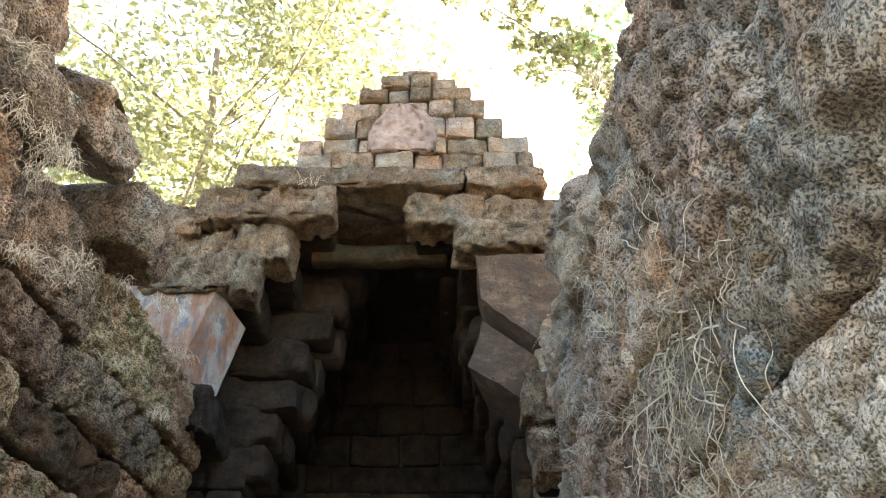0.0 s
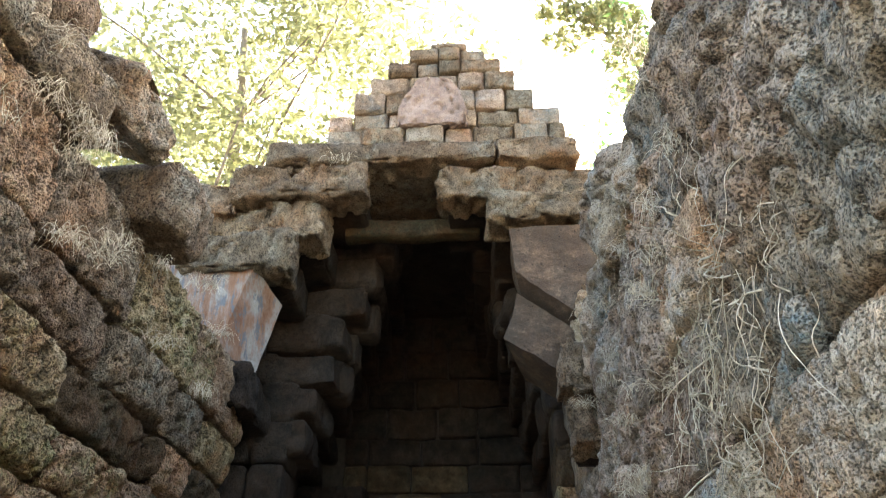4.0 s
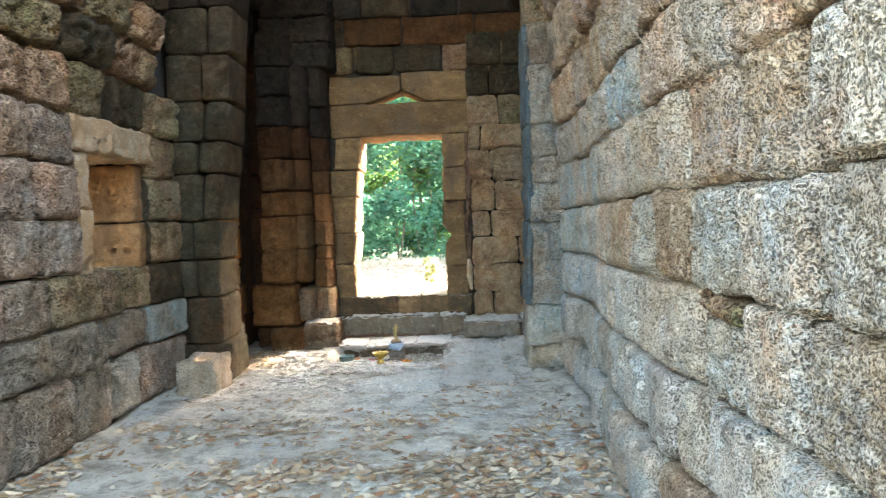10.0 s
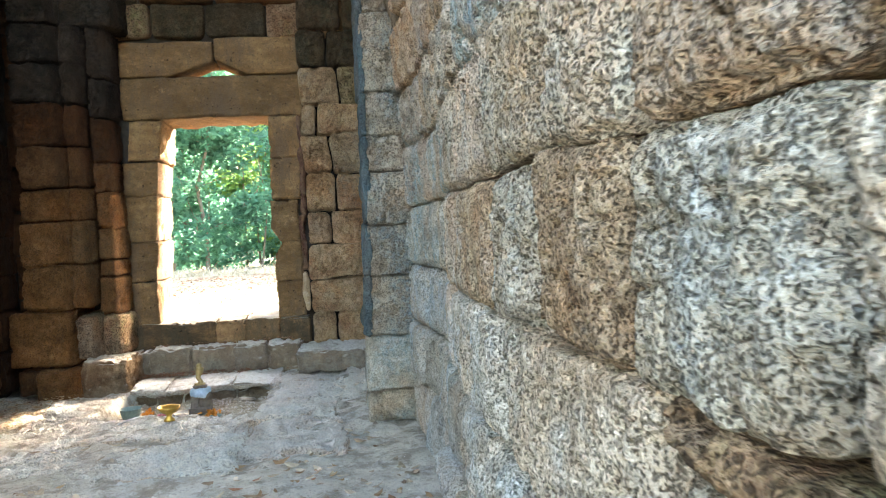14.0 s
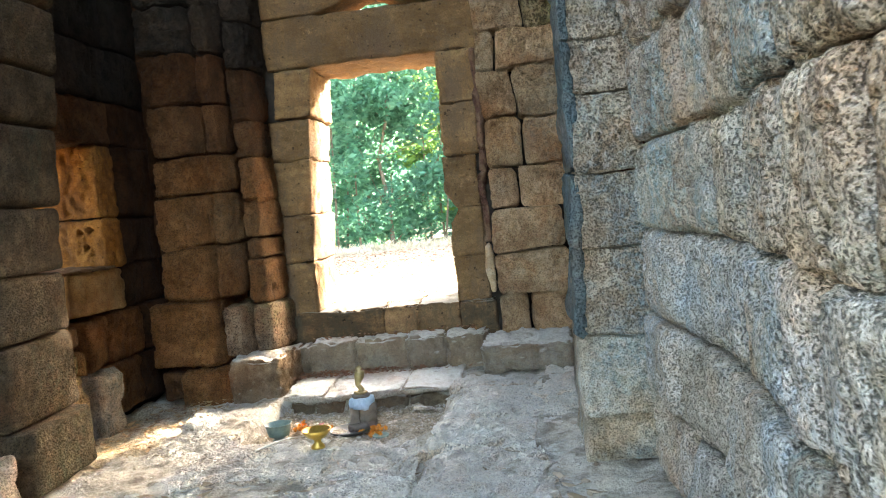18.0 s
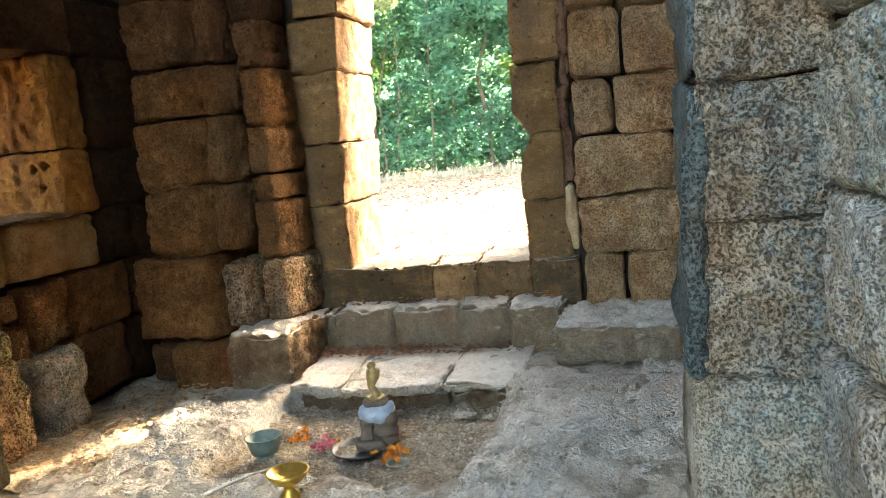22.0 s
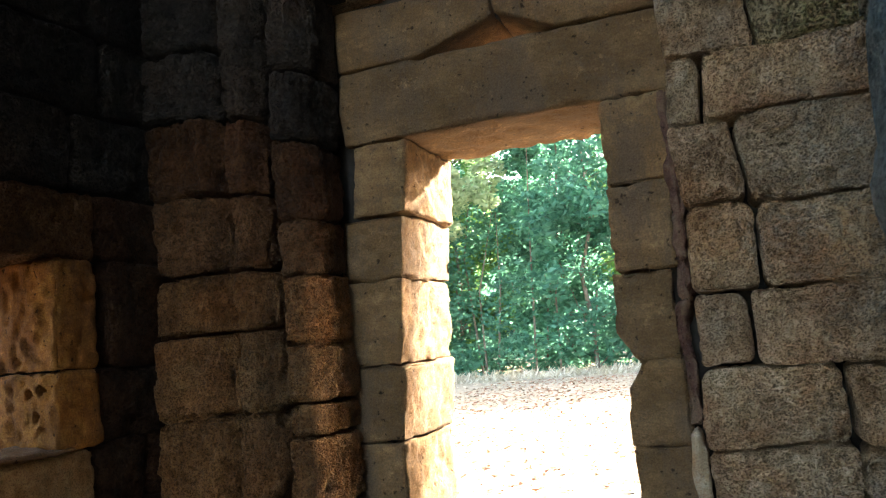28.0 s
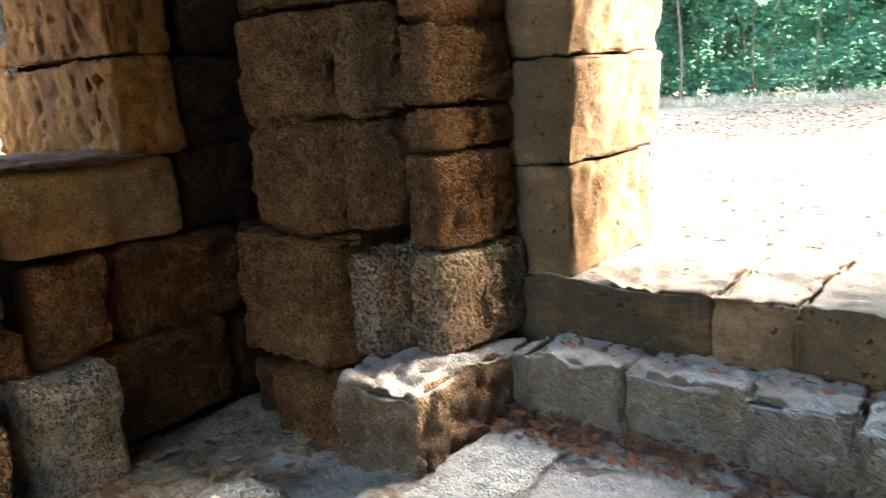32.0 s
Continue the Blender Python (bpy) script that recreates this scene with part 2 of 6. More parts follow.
# Dark red deepened to paint shade in the corner and higher up.
LAT_CORNER_SHADE = laterite("laterite_dark_red_shade", (0.020, 0.009, 0.004), (0.050, 0.021, 0.008), (0.088, 0.041, 0.017), (0.072, 0.027, 0.010), (0.06, 0.04, 0.024), 0.8, 0.3, 55.0, 0.7)
# Near-black stone: the shade high in vault and chamber, put into colour.
LAT_VAULT_SHADE = laterite("laterite_vault_shade", (0.012, 0.009, 0.006), (0.030, 0.022, 0.016), (0.055, 0.042, 0.030), (0.05, 0.03, 0.018), (0.05, 0.043, 0.032), 0.8, 0.3, 50.0, 0.7)
LAT_PIER = laterite("laterite_dark_green_brown", (0.026, 0.018, 0.010), (0.07, 0.048, 0.026), (0.135, 0.099, 0.060), (0.10, 0.055, 0.028), (0.052, 0.062, 0.038), 0.9, 0.7)
SAND = sandstone("sandstone_tan", (0.175, 0.098, 0.040), (0.305, 0.184, 0.085), (0.115, 0.075, 0.046), 0.018, 0.8)
# Deeper orange than SAND_ORANGE: window 3's glow put into the stone.
SAND_GLOW = sandstone("sandstone_deep_orange", (0.30, 0.115, 0.02), (0.45, 0.195, 0.045), (0.15, 0.055, 0.016), 0.014, 0.85)
SAND_ORANGE = sandstone("sandstone_orange", (0.25, 0.12, 0.045), (0.40, 0.225, 0.10), (0.13, 0.065, 0.03), 0.014, 0.85)
SAND_PALE = sandstone("sandstone_pale", (0.38, 0.27, 0.16), (0.56, 0.47, 0.35), (0.38, 0.22, 0.11), 0.018, 0.75)


def _painted():
    """Faded paint on stone: terracotta ground, pale and slate streaks running down, worn through in places."""
    m = Nodes("stone_faded_paint")
    base = m.ramp(m.noise(3.0, 5, 0.7, m.pos((2.6, 1.0, 0.7))), [(0.36, (0.115, 0.052, 0.026)), (0.47, (0.16, 0.088, 0.055)), (0.58, (0.175, 0.15, 0.128)), (0.70, (0.22, 0.205, 0.185))])
    base = m.mix(m.ramp(m.noise(4.2, 5, 0.7, m.pos((3.2, 1.0, 0.8))), [(0.54, 0.0), (0.62, 0.85)]), base, (0.07, 0.078, 0.086))
    base = m.mix(m.ramp(m.noise(22, 5, 0.75), [(0.55, 0.0), (0.66, 0.6)]), base, (0.11, 0.07, 0.045))
    return m.done(base, 0.9, m.bump(m.noise(30, 6, 0.7), 0.012, 1.0), Specular_IOR_Level=0.2)


SAND_PAINTED = _painted()
SAND_CARVED = sandstone("sandstone_carved_pink", (0.20, 0.14, 0.11), (0.30, 0.225, 0.18), (0.13, 0.095, 0.078), 0.02, 0.6)
SAND_BROWN = sandstone("sandstone_brown_layered", (0.075, 0.046, 0.028), (0.17, 0.108, 0.066), (0.04, 0.03, 0.02), 0.03)
SAND_MAROON = sandstone("red_ochre_plaster", (0.10, 0.045, 0.03), (0.19, 0.105, 0.065), (0.17, 0.11, 0.065), 0.012, 0.9)
# Sill stones: sunlit tops painted over the dust.
SILL_TAN = sandstone("sandstone_sill_tan", (0.20, 0.11, 0.05), (0.34, 0.20, 0.095), (0.08, 0.06, 0.035), 0.014, 0.7, 0.5)
SAND_DARK = sandstone("sandstone_dark", (0.10, 0.06, 0.03), (0.29, 0.155, 0.065), (0.055, 0.045, 0.028), 0.014, 0.7, 0.35)
LAT_WARM = laterite("laterite_warm_brown", (0.070, 0.029, 0.009), (0.17, 0.076, 0.025), (0.285, 0.145, 0.054), (0.19, 0.068, 0.021), (0.18, 0.12, 0.065), 1.1, 0.35, 66.0, 0.85)
# The next four pale their tops to carry door light as well as dust.
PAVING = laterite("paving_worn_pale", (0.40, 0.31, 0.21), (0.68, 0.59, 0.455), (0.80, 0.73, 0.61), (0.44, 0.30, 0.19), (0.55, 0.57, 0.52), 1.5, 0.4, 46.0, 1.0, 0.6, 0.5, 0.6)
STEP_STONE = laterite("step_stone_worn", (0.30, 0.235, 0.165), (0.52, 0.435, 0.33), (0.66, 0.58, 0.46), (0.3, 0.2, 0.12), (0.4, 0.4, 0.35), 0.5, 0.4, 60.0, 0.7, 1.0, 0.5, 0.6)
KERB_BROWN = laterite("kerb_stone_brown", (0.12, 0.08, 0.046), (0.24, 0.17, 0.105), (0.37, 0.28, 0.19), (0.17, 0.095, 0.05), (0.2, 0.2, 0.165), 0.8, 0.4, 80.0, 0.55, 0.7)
STONE_DUST_LIT = laterite("kerb_stone_dusty_lit", (0.14, 0.10, 0.062), (0.26, 0.195, 0.128), (0.39, 0.32, 0.23), (0.27, 0.17, 0.1), (0.36, 0.37, 0.33), 0.5, 0.4, 80.0, 0.55, 1.0, 0.5, 0.6)


def _core():
    m = Nodes("wall_core_dark")
    return m.done(m.ramp(m.noise(20, 4), [(0.3, (0.018, 0.014, 0.010)), (0.7, (0.045, 0.035, 0.025))]), 1.0)


def _floor():
    m = Nodes("earth_floor_grey")
    base = m.ramp(m.noise(3.2, 7, 0.68), [(0.3, (0.36, 0.295, 0.21)), (0.5, (0.58, 0.51, 0.395)), (0.72, (0.70, 0.645, 0.53))])
    worn = m.ramp(m.noise(1.1, 5, 0.7), [(0.48, 0.0), (0.62, 0.65)])
    base = m.mix(worn, base, (0.46, 0.46, 0.42))
    base = m.mix(m.ramp(m.noise(4.7, 6, 0.75), [(0.48, 0.0), (0.60, 0.75)]), base, (0.19, 0.14, 0.09))
    base = m.mix(m.ramp(m.noise(55, 3), [(0.55, 0.0), (0.7, 0.5)]), base, (0.13, 0.09, 0.06))
    base = m.mix(m.ramp(m.noise(17, 5, 0.75), [(0.56, 0.0), (0.68, 0.55)]), base, (0.56, 0.52, 0.44))
    h = m.math("ADD", m.noise(9, 7, 0.75), m.math("MULTIPLY", m.noise(60, 4, 0.7), 0.4))
    return m.done(base, 0.6, m.bump(h, 0.06, 1.0), Specular_IOR_Level=0.5)


def _ground():
    m = Nodes("sandy_ground")
    base = m.ramp(m.noise(2.4, 8, 0.7), [(0.3, (0.25, 0.19, 0.125)), (0.52, (0.335, 0.27, 0.19)), (0.75, (0.41, 0.345, 0.26))])
    base = m.mix(m.ramp(m.noise(14, 4, 0.8), [(0.58, 0.0), (0.66, 0.6)]), base, (0.36, 0.26, 0.15))
    return m.done(base, 1.0, m.bump(m.noise(12, 6, 0.7), 0.05, 1.0), Specular_IOR_Level=0.1)


def _soil():
    m = Nodes("brown_gravelly_soil")
    base = m.ramp(m.noise(9, 7, 0.75), [(0.3, (0.24, 0.18, 0.115)), (0.5, (0.42, 0.345, 0.25)), (0.72, (0.60, 0.52, 0.41))])
    base = m.mix(1.0, base, m.ramp(m.noise(70, 4, 0.7), [(0.36, 0.45), (0.62, 1.3)]), "MULTIPLY")
    return m.done(base, 1.0, m.bump(m.noise(60, 5, 0.75), 0.03, 1.0), Specular_IOR_Level=0.1)


SOIL = _soil()
CORE, FLOOR_MAT, GROUND_MAT = _core(), _floor(), _ground()


def leafy(name, a, b, transmission=0.35):
    m = Nodes(name)
    col = m.ramp(m.island(), [(0.0, a), (1.0, b)])
    col = m.mix(1.0, col, m.ramp(m.noise(0.6, 3), [(0.3, 0.7), (0.7, 1.25)]), "MULTIPLY")
    m.done(col, 0.55, Specular_IOR_Level=0.3)
    tr = m.n("ShaderNodeBsdfTranslucent")
    m.link(col, tr.inputs["Color"])
    mx = m.n("ShaderNodeMixShader")
    mx.inputs[0].default_value = transmission
    m.link(m.bsdf.outputs[0], mx.inputs[1])
    m.link(tr.outputs[0], mx.inputs[2])
    m.link(mx.outputs[0], m.out.inputs["Surface"])
    return m.mat


LEAF_FOREST = leafy("leaf_forest_green", (0.055, 0.165, 0.105), (0.145, 0.33, 0.215), 0.6)
LEAF_FRESH = leafy("leaf_fresh_green", (0.09, 0.20, 0.06), (0.20, 0.32, 0.10), 0.5)
LEAF_YELLOW = leafy("leaf_yellow_green", (0.14, 0.15, 0.062), (0.26, 0.26, 0.13), 0.45)
# Leaf colour paled to carry the glare of sunlight on one tree.
LEAF_PALE = leafy("leaf_pale_sunlit", (0.34, 0.42, 0.22), (0.52, 0.58, 0.36), 0.65)
LEAF_DRY = leafy("leaf_dry_litter", (0.22, 0.14, 0.075), (0.58, 0.46, 0.31), 0.1)
LEAF_AMBER = leafy("leaf_amber_litter", (0.17, 0.085, 0.038), (0.40, 0.26, 0.125), 0.1)
LEAF_RUST = leafy("leaf_dry_rust", (0.19, 0.075, 0.035), (0.36, 0.17, 0.085), 0.1)
STRAW = leafy("dry_grass_straw", (0.40, 0.32, 0.21), (0.60, 0.52, 0.39), 0.25)


def _bark():
    m = Nodes("bark_grey_brown")
    v = m.pos((6, 6, 1.2))
    c = m.ramp(m.noise(3, 5, 0.7, v), [(0.3, (0.07, 0.055, 0.04)), (0.7, (0.24, 0.20, 0.15))])
    return m.done(c, 0.95, m.bump(m.noise(4, 5, 0.7, v), 0.03))


BARK = _bark()

# ---- mesh helpers ----
_topo = {}


def _box_topology(a, b, c):
    key = (a, b, c)
    if key not in _topo:
        ids = -np.ones(key, int)
        I, J, K = np.meshgrid(range(a), range(b), range(c), indexing="ij")
        shell = (I == 0) | (I == a - 1) | (J == 0) | (J == b - 1) | (K == 0) | (K == c - 1)
        ids[shell] = np.arange(shell.sum())
        quads = []
        for axis, side in ((0, 0), (0, -1), (1, 0), (1, -1), (2, 0), (2, -1)):
            g = np.take(ids, side, axis=axis)
            q = np.stack([g[:-1, :-1], g[1:, :-1], g[1:, 1:], g[:-1, 1:]], -1).reshape(-1, 4)
            flip = (side == 0) != (axis == 1)
            quads.append(q[:, ::-1] if flip else q)
        _topo[key] = (np.stack([I[shell], J[shell], K[shell]], 1), np.concatenate(quads))
    return _topo[key]


def _hash(ix, iy, iz, seed):
    h = (ix * 374761393 + iy * 668265263 + iz * 2147483647 + seed * 974634777) & 0xFFFFFFFF
    h = ((h ^ (h >> 13)) * 1274126177) & 0xFFFFFFFF
    return ((h ^ (h >> 16)) & 0xFFFF) / 32767.5 - 1.0


def vnoise(P, scale, seed=0):
    """Smooth value noise, -1 to 1, at the rows of P."""
    q = P * scale
    i = np.floor(q).astype(np.int64)
    f = q - i
    f = f * f * (3 - 2 * f)
    out = np.zeros(len(P))
    for dx in (0, 1):
        for dy in (0, 1):
            for dz in (0, 1):
                w = (f[:, 0] if dx else 1 - f[:, 0]) * (f[:, 1] if dy else 1 - f[:, 1]) * (f[:, 2] if dz else 1 - f[:, 2])
                out += w * _hash(i[:, 0] + dx, i[:, 1] + dy, i[:, 2] + dz, seed)
    return out


def put_mesh(name, verts, faces, mat, parent=None, smooth=True, loc=(0, 0, 0)):
    me = bpy.data.meshes.new(name)
    me.from_pydata(np.asarray(verts).tolist(), [], np.asarray(faces).tolist() if not isinstance(faces, list) else faces)
    if smooth:
        me.polygons.foreach_set("use_smooth", [True] * len(me.polygons))
    for mm in mat if isinstance(mat, (list, tuple)) else [mat]:
        me.materials.append(mm)
    ob = new(name, me)
    ob.location = loc
    if parent:
        ob.parent = parent
    return ob


def part(name, bm, material, parent, label="", smooth=False):
    me = bpy.data.meshes.new(name)
    bm.to_mesh(me)
    bm.free()
    if smooth:
        me.polygons.foreach_set("use_smooth", [True] * len(me.polygons))
    me.materials.append(material)
    ob = new(name, me)
    if parent:
        ob.parent = parent
    if label:
        ob["label"] = label
    return ob


def thing(name, at=(0, 0, 0), label="", category="", group="", kind=""):
    ob = new(name)
    ob.empty_display_size = 0.1
    ob.location = at
    return tagged(ob, label, category, group, kind)


_seed = [1]


def stone(name, parent, x, y, z, mat, r=0.022, step=0.09, amp=0.012, gap=0.005, shape=None, kind_seed=None, lump=0.02, label="", pitted=0.9, wear=0.004, pit_scale=1.0, pillow=None, hidden=None):
    """One rough-hewn block between the limits x, y, z (pairs), with rounded, uneven edges. shape: a bend of all its points.
    pillow: (axis, depth, corner) rounds the side across that axis like a cushion; hidden: (axis, end) a side inside the wall."""
    _seed[0] += 1
    s = _seed[0] if kind_seed is None else kind_seed
    gaps = np.array(gap if isinstance(gap, tuple) else (gap,) * 3)
    lo = np.array([x[0], y[0], z[0]]) + gaps
    hi = np.array([x[1], y[1], z[1]]) - gaps
    half = np.maximum((hi - lo) / 2, 0.01)
    mid = (lo + hi) / 2
    rr = min(r, half.min() * 0.8)
    steps = step if isinstance(step, tuple) else (step,) * 3
    axes = []
    for h, st in zip(half, steps):
        n = max(1, int(round(2 * (h - rr) / st)))
        inner = np.linspace(-(h - rr), h - rr, n + 1)
        axes.append(np.concatenate([[-h, -h + rr * 0.3], inner, [h - rr * 0.3, h]]))
    idx, quads = _box_topology(*[len(a) for a in axes])
    p = np.stack([axes[k][idx[:, k]] for k in range(3)], 1)
    q = np.clip(p, -(half - rr), half - rr)
    d = p - q
    n = d / np.maximum(np.linalg.norm(d, axis=1, keepdims=True), 1e-6)
    p = q + n * rr
    if pillow:
        n = n * np.where(np.arange(3) == pillow[0], 1.0, 0.22)
    off = np.array([s * 7.31 % 50, s * 3.77 % 50, s * 1.93 % 50])
    w = p + mid + off
    edge = ((np.abs(d) > 1e-6).sum(1) > 1) * 1.0
    top = 0.36 / min(steps)
    p = p + n * (amp * (vnoise(w, min(top, 11), 3) * 0.5 + vnoise(w, min(top, 24), 4) * 0.55 + vnoise(w, min(top, 44), 5) * 0.6)[:, None] + lump * vnoise(w, 3.2, 6)[:, None])
    p = p - n * (edge * (0.6 * amp + wear) * np.clip(vnoise(w, 9, 8) + 0.2, 0, 1) * 2.2)[:, None]
    dent = 1.6 * np.clip((vnoise(w, min(top, 62 * pit_scale), 9) - 0.12) / 0.3, 0, 1) + 1.0 * np.clip((vnoise(w, min(top, 20 * pit_scale), 10) - 0.3) / 0.3, 0, 1)
    p = p - n * (amp * pitted * dent)[:, None]
    if pillow:
        ax, depth, corner = pillow
        o = [k for k in range(3) if k != ax]
        uv, h2 = p[:, o], half[o]
        rim = np.clip(np.abs(uv) / h2, 0, 1)
        inset = np.clip(1 - (h2 - np.abs(uv)) / (1.6 * depth), 0, 1) ** 2
        soft = (inset * np.array([1.0, 0.4])).sum(1) * (0.8 + 0.7 * vnoise(w, 6.0, 12))
        p[:, ax] -= np.sign(p[:, ax]) * depth * np.clip(soft, 0, 1.6)
        R = np.minimum(corner * (1.0 + 0.6 * vnoise(np.sign(uv) @ np.array([[1.0, 0, 0], [0, 1.0, 0]]) * 3.7 + off, 1.0, 13)), 0.8 * h2.min())[:, None]
        c = np.clip(uv, -(h2 - R), h2 - R)
        e2 = uv - c
        length = np.linalg.norm(e2, axis=1, keepdims=True)
        uv = c + e2 * np.minimum(1.0, R / np.maximum(length, 1e-6))
        sway = np.stack([vnoise(w, 4.5, 14), vnoise(w, 4.5, 15)], 1) * 0.010
        p[:, o] = uv - np.sign(uv) * rim * np.abs(sway)
    wp = p + mid
    if shape:
        wp = shape(wp)
        mid = wp.mean(0)
    if hidden:
        at = idx[:, hidden[0]] == (0 if hidden[1] == 0 else len(axes[hidden[0]]) - 1)
        quads = quads[~at[quads].all(1)]
    base = np.array(parent.location) if parent else np.zeros(3)
    ob = put_mesh(name, wp - mid, quads, mat, parent, True, mid - base)
    if label:
        ob["label"] = label
    return ob


def box_core(name, axis, w0, w1, u0, u1, z0, z1, openings=(), label="", category="wall", lean=None):
    """A plain thick core behind the blocks, pierced by its openings; axis 0: the wall runs along y, 1: along x."""
    us = sorted({u0, u1, *[min(max(v, u0), u1) for o in openings for v in o[:2]]})
    zs = sorted({z0, z1, *[min(max(v, z0), z1) for o in openings for v in o[2:]]})
    bm = bmesh.new()
    for a, b in zip(us, us[1:]):
        for c, d in zip(zs, zs[1:]):
            if any(o[0] <= (a + b) / 2 <= o[1] and o[2] <= (c + d) / 2 <= o[3] for o in openings):
                continue
            lo, hi = ((w0, a, c), (w1, b, d)) if axis == 0 else ((a, w0, c), (b, w1, d))
            m = bmesh.ops.create_cube(bm, size=1)
            for v in m["verts"]:
                v.co = Vector([lo[k] + (v.co[k] + 0.5) * (hi[k] - lo[k]) for k in range(3)])
    ob = part(name, bm, CORE, None)
    return tagged(ob, label, category, "", "structure")


def warp(P, amount=0.03, scale=0.9, seed=11, axes=(0, 1, 2)):
    out = P.copy()
    for k in axes:
        out[:, k] += amount * vnoise(P, scale, seed + k)
    return out


def cut_spans(u0, u1, z0, z1, openings):
    spans = [(u0, u1)]
    for a, b, c, d in openings:
        if min(z1, d) - max(z0, c) < 0.35 * (z1 - z0):
            continue
        nxt = []
        for s, e in spans:
            if e <= a or s >= b:
                nxt.append((s, e))
                continue
            if a - s > 0.06:
                nxt.append((s, a))
            if e - b > 0.06:
                nxt.append((b, e))
        spans = nxt
    return spans


def lay(wall, axis, face, back, u0, u1, courses, openings=(), mat=LAT, rng=None, step=0.09, lean=None, keep=None, amp=0.012, r=0.022, proud=0.02, mats=None, lengths=(0.42, 0.78), gap=0.005, lump=0.02, wear=0.004, pit_scale=1.0, pitted=0.9, pillow=(0.0, 0.0)):
    """Courses of blocks on a wall. face, back: where the seen side and the hidden side of a block lie. courses: (z0, z1, joints or None).
    lean(P): bends all blocks. keep(u, z): which blocks still stand."""
    rng = rng or random.Random(5)
    for z0, z1, joints in courses:
        if joints is None:
            joints, u = [], u0 + rng.uniform(0.2, lengths[1])
            while u < u1 - 0.2:
                joints.append(u)
                u += rng.uniform(*lengths)
        marks = [u0, *[j for j in sorted(joints) if u0 < j < u1], u1]
        for a, b in zip(marks, marks[1:]):
            for s, e in cut_spans(a, b, z0, z1, openings):
                um, zm = (s + e) / 2, (z0 + z1) / 2
                if keep and not keep(um, zm):
                    continue
                f = face - math.copysign(rng.uniform(-proud, proud), back - face)
                w = tuple(sorted((f, back)))
                zz = (z0 + rng.uniform(-0.006, 0.006), z1 + rng.uniform(-0.006, 0.006))
                m = mats(um, zm, rng) if mats else mat
                st = (0.2, step, step) if axis == 0 else (step, 0.2, step)
                args = ((w, (s, e)) if axis == 0 else ((s, e), w))
                gu, gz = gap if isinstance(gap, tuple) else (gap, gap)
                gu = gu * rng.uniform(0.6, 1.7)
                gg3 = (0.0, gu, gz) if axis == 0 else (gu, 0.0, gz)
                stone("stone_block", wall, *args, zz, m, r * rng.uniform(0.8, 1.3), st, amp, gg3, lean, lump=lump, wear=wear, pit_scale=pit_scale, pitted=pitted,
                      pillow=(axis, *pillow) if pillow[0] else None, hidden=(axis, 1 if back > face else 0))

# ---- ground and floor ----
def grid_sheet(name, xs, ys, height, mat, label, category):
    X, Y = np.meshgrid(xs, ys, indexing="ij")
    P = np.stack([X.ravel(), Y.ravel(), np.zeros(X.size)], 1)
    P[:, 2] = height(P)
    g = np.arange(X.size).reshape(X.shape)
    q = np.stack([g[:-1, :-1], g[1:, :-1], g[1:, 1:], g[:-1, 1:]], -1).reshape(-1, 4)
    return tagged(put_mesh(name, P, q, mat), label, category, "", "structure")


def ground_height(P):
    far = np.clip((np.hypot(P[:, 0], P[:, 1]) - 10) / 30, 0, 1)
    return -0.17 + 0.07 * far + 0.02 * far * vnoise(P, 0.5, 2) + 0.012 * vnoise(P, 2.3, 3)


_near = np.linspace(-40, 40, 120)
_out = np.array([60, 120, 300, 900, 2500.0])
_axis = np.concatenate([-_out[::-1], _near, _out])
grid_sheet("ground", _axis, _axis, ground_height, GROUND_MAT, "pale sandy clearing strewn with dry leaves", "ground")

PIT = (-1.38, -0.14, 8.02, 9.22)


def floor_height(P):
    x, y = P[:, 0], P[:, 1]
    rough = 1.0 + 0.9 * np.clip((y - 7.0) * 2, 0, 1)
    z = 0.016 * vnoise(P, 1.3, 21) + 0.014 * vnoise(P, 4.5, 22) + rough * (0.009 * vnoise(P, 11, 23) + 0.007 * vnoise(P, 17, 26))
    inside = np.minimum(np.minimum(x - PIT[0], PIT[1] - x), np.minimum(y - PIT[2], PIT[3] - y)) + 0.05 * vnoise(P, 5, 24)
    z = z - 0.11 * np.clip(inside / 0.04, 0, 1)
    z = z + 0.03 * np.clip((y - 7.4), 0, 0.3) * (x > -0.1)
    z = z - 0.06 * np.clip((-0.5 - x - 0.9) * 1.2, 0, 1) * np.clip((y - 7.6) * 2, 0, 1)
    return z


grid_sheet("floor", np.arange(-2.75, 1.2, 0.028), np.arange(-3.2, 10.5, 0.028), floor_height, FLOOR_MAT, "worn grey earth and laterite floor with leaf litter", "floor")

grid_sheet("floor_pit", np.arange(PIT[0] - 0.03, PIT[1] + 0.03, 0.02), np.arange(PIT[2] - 0.03, PIT[3] + 0.03, 0.02), lambda P: np.minimum(floor_height(P) + 0.006 + 0.008 * vnoise(P, 40, 28), -0.07), SOIL, "sunken square of brown gravelly soil", "floor")
grid_sheet("floor_soil", np.arange(-2.5, -1.62, 0.02), np.arange(8.0, 9.5, 0.02), lambda P: floor_height(P) - 0.03 + 0.05 * np.clip((-1.7 - P[:, 0] + 0.25 * vnoise(P, 3, 27)) * 3, 0, 1) + 0.006 * vnoise(P, 40, 28), SOIL, "dark soil gathered in the chamber's corner", "floor")

# ---- right-hand long wall of the roofless hall ----
rng = random.Random(11)


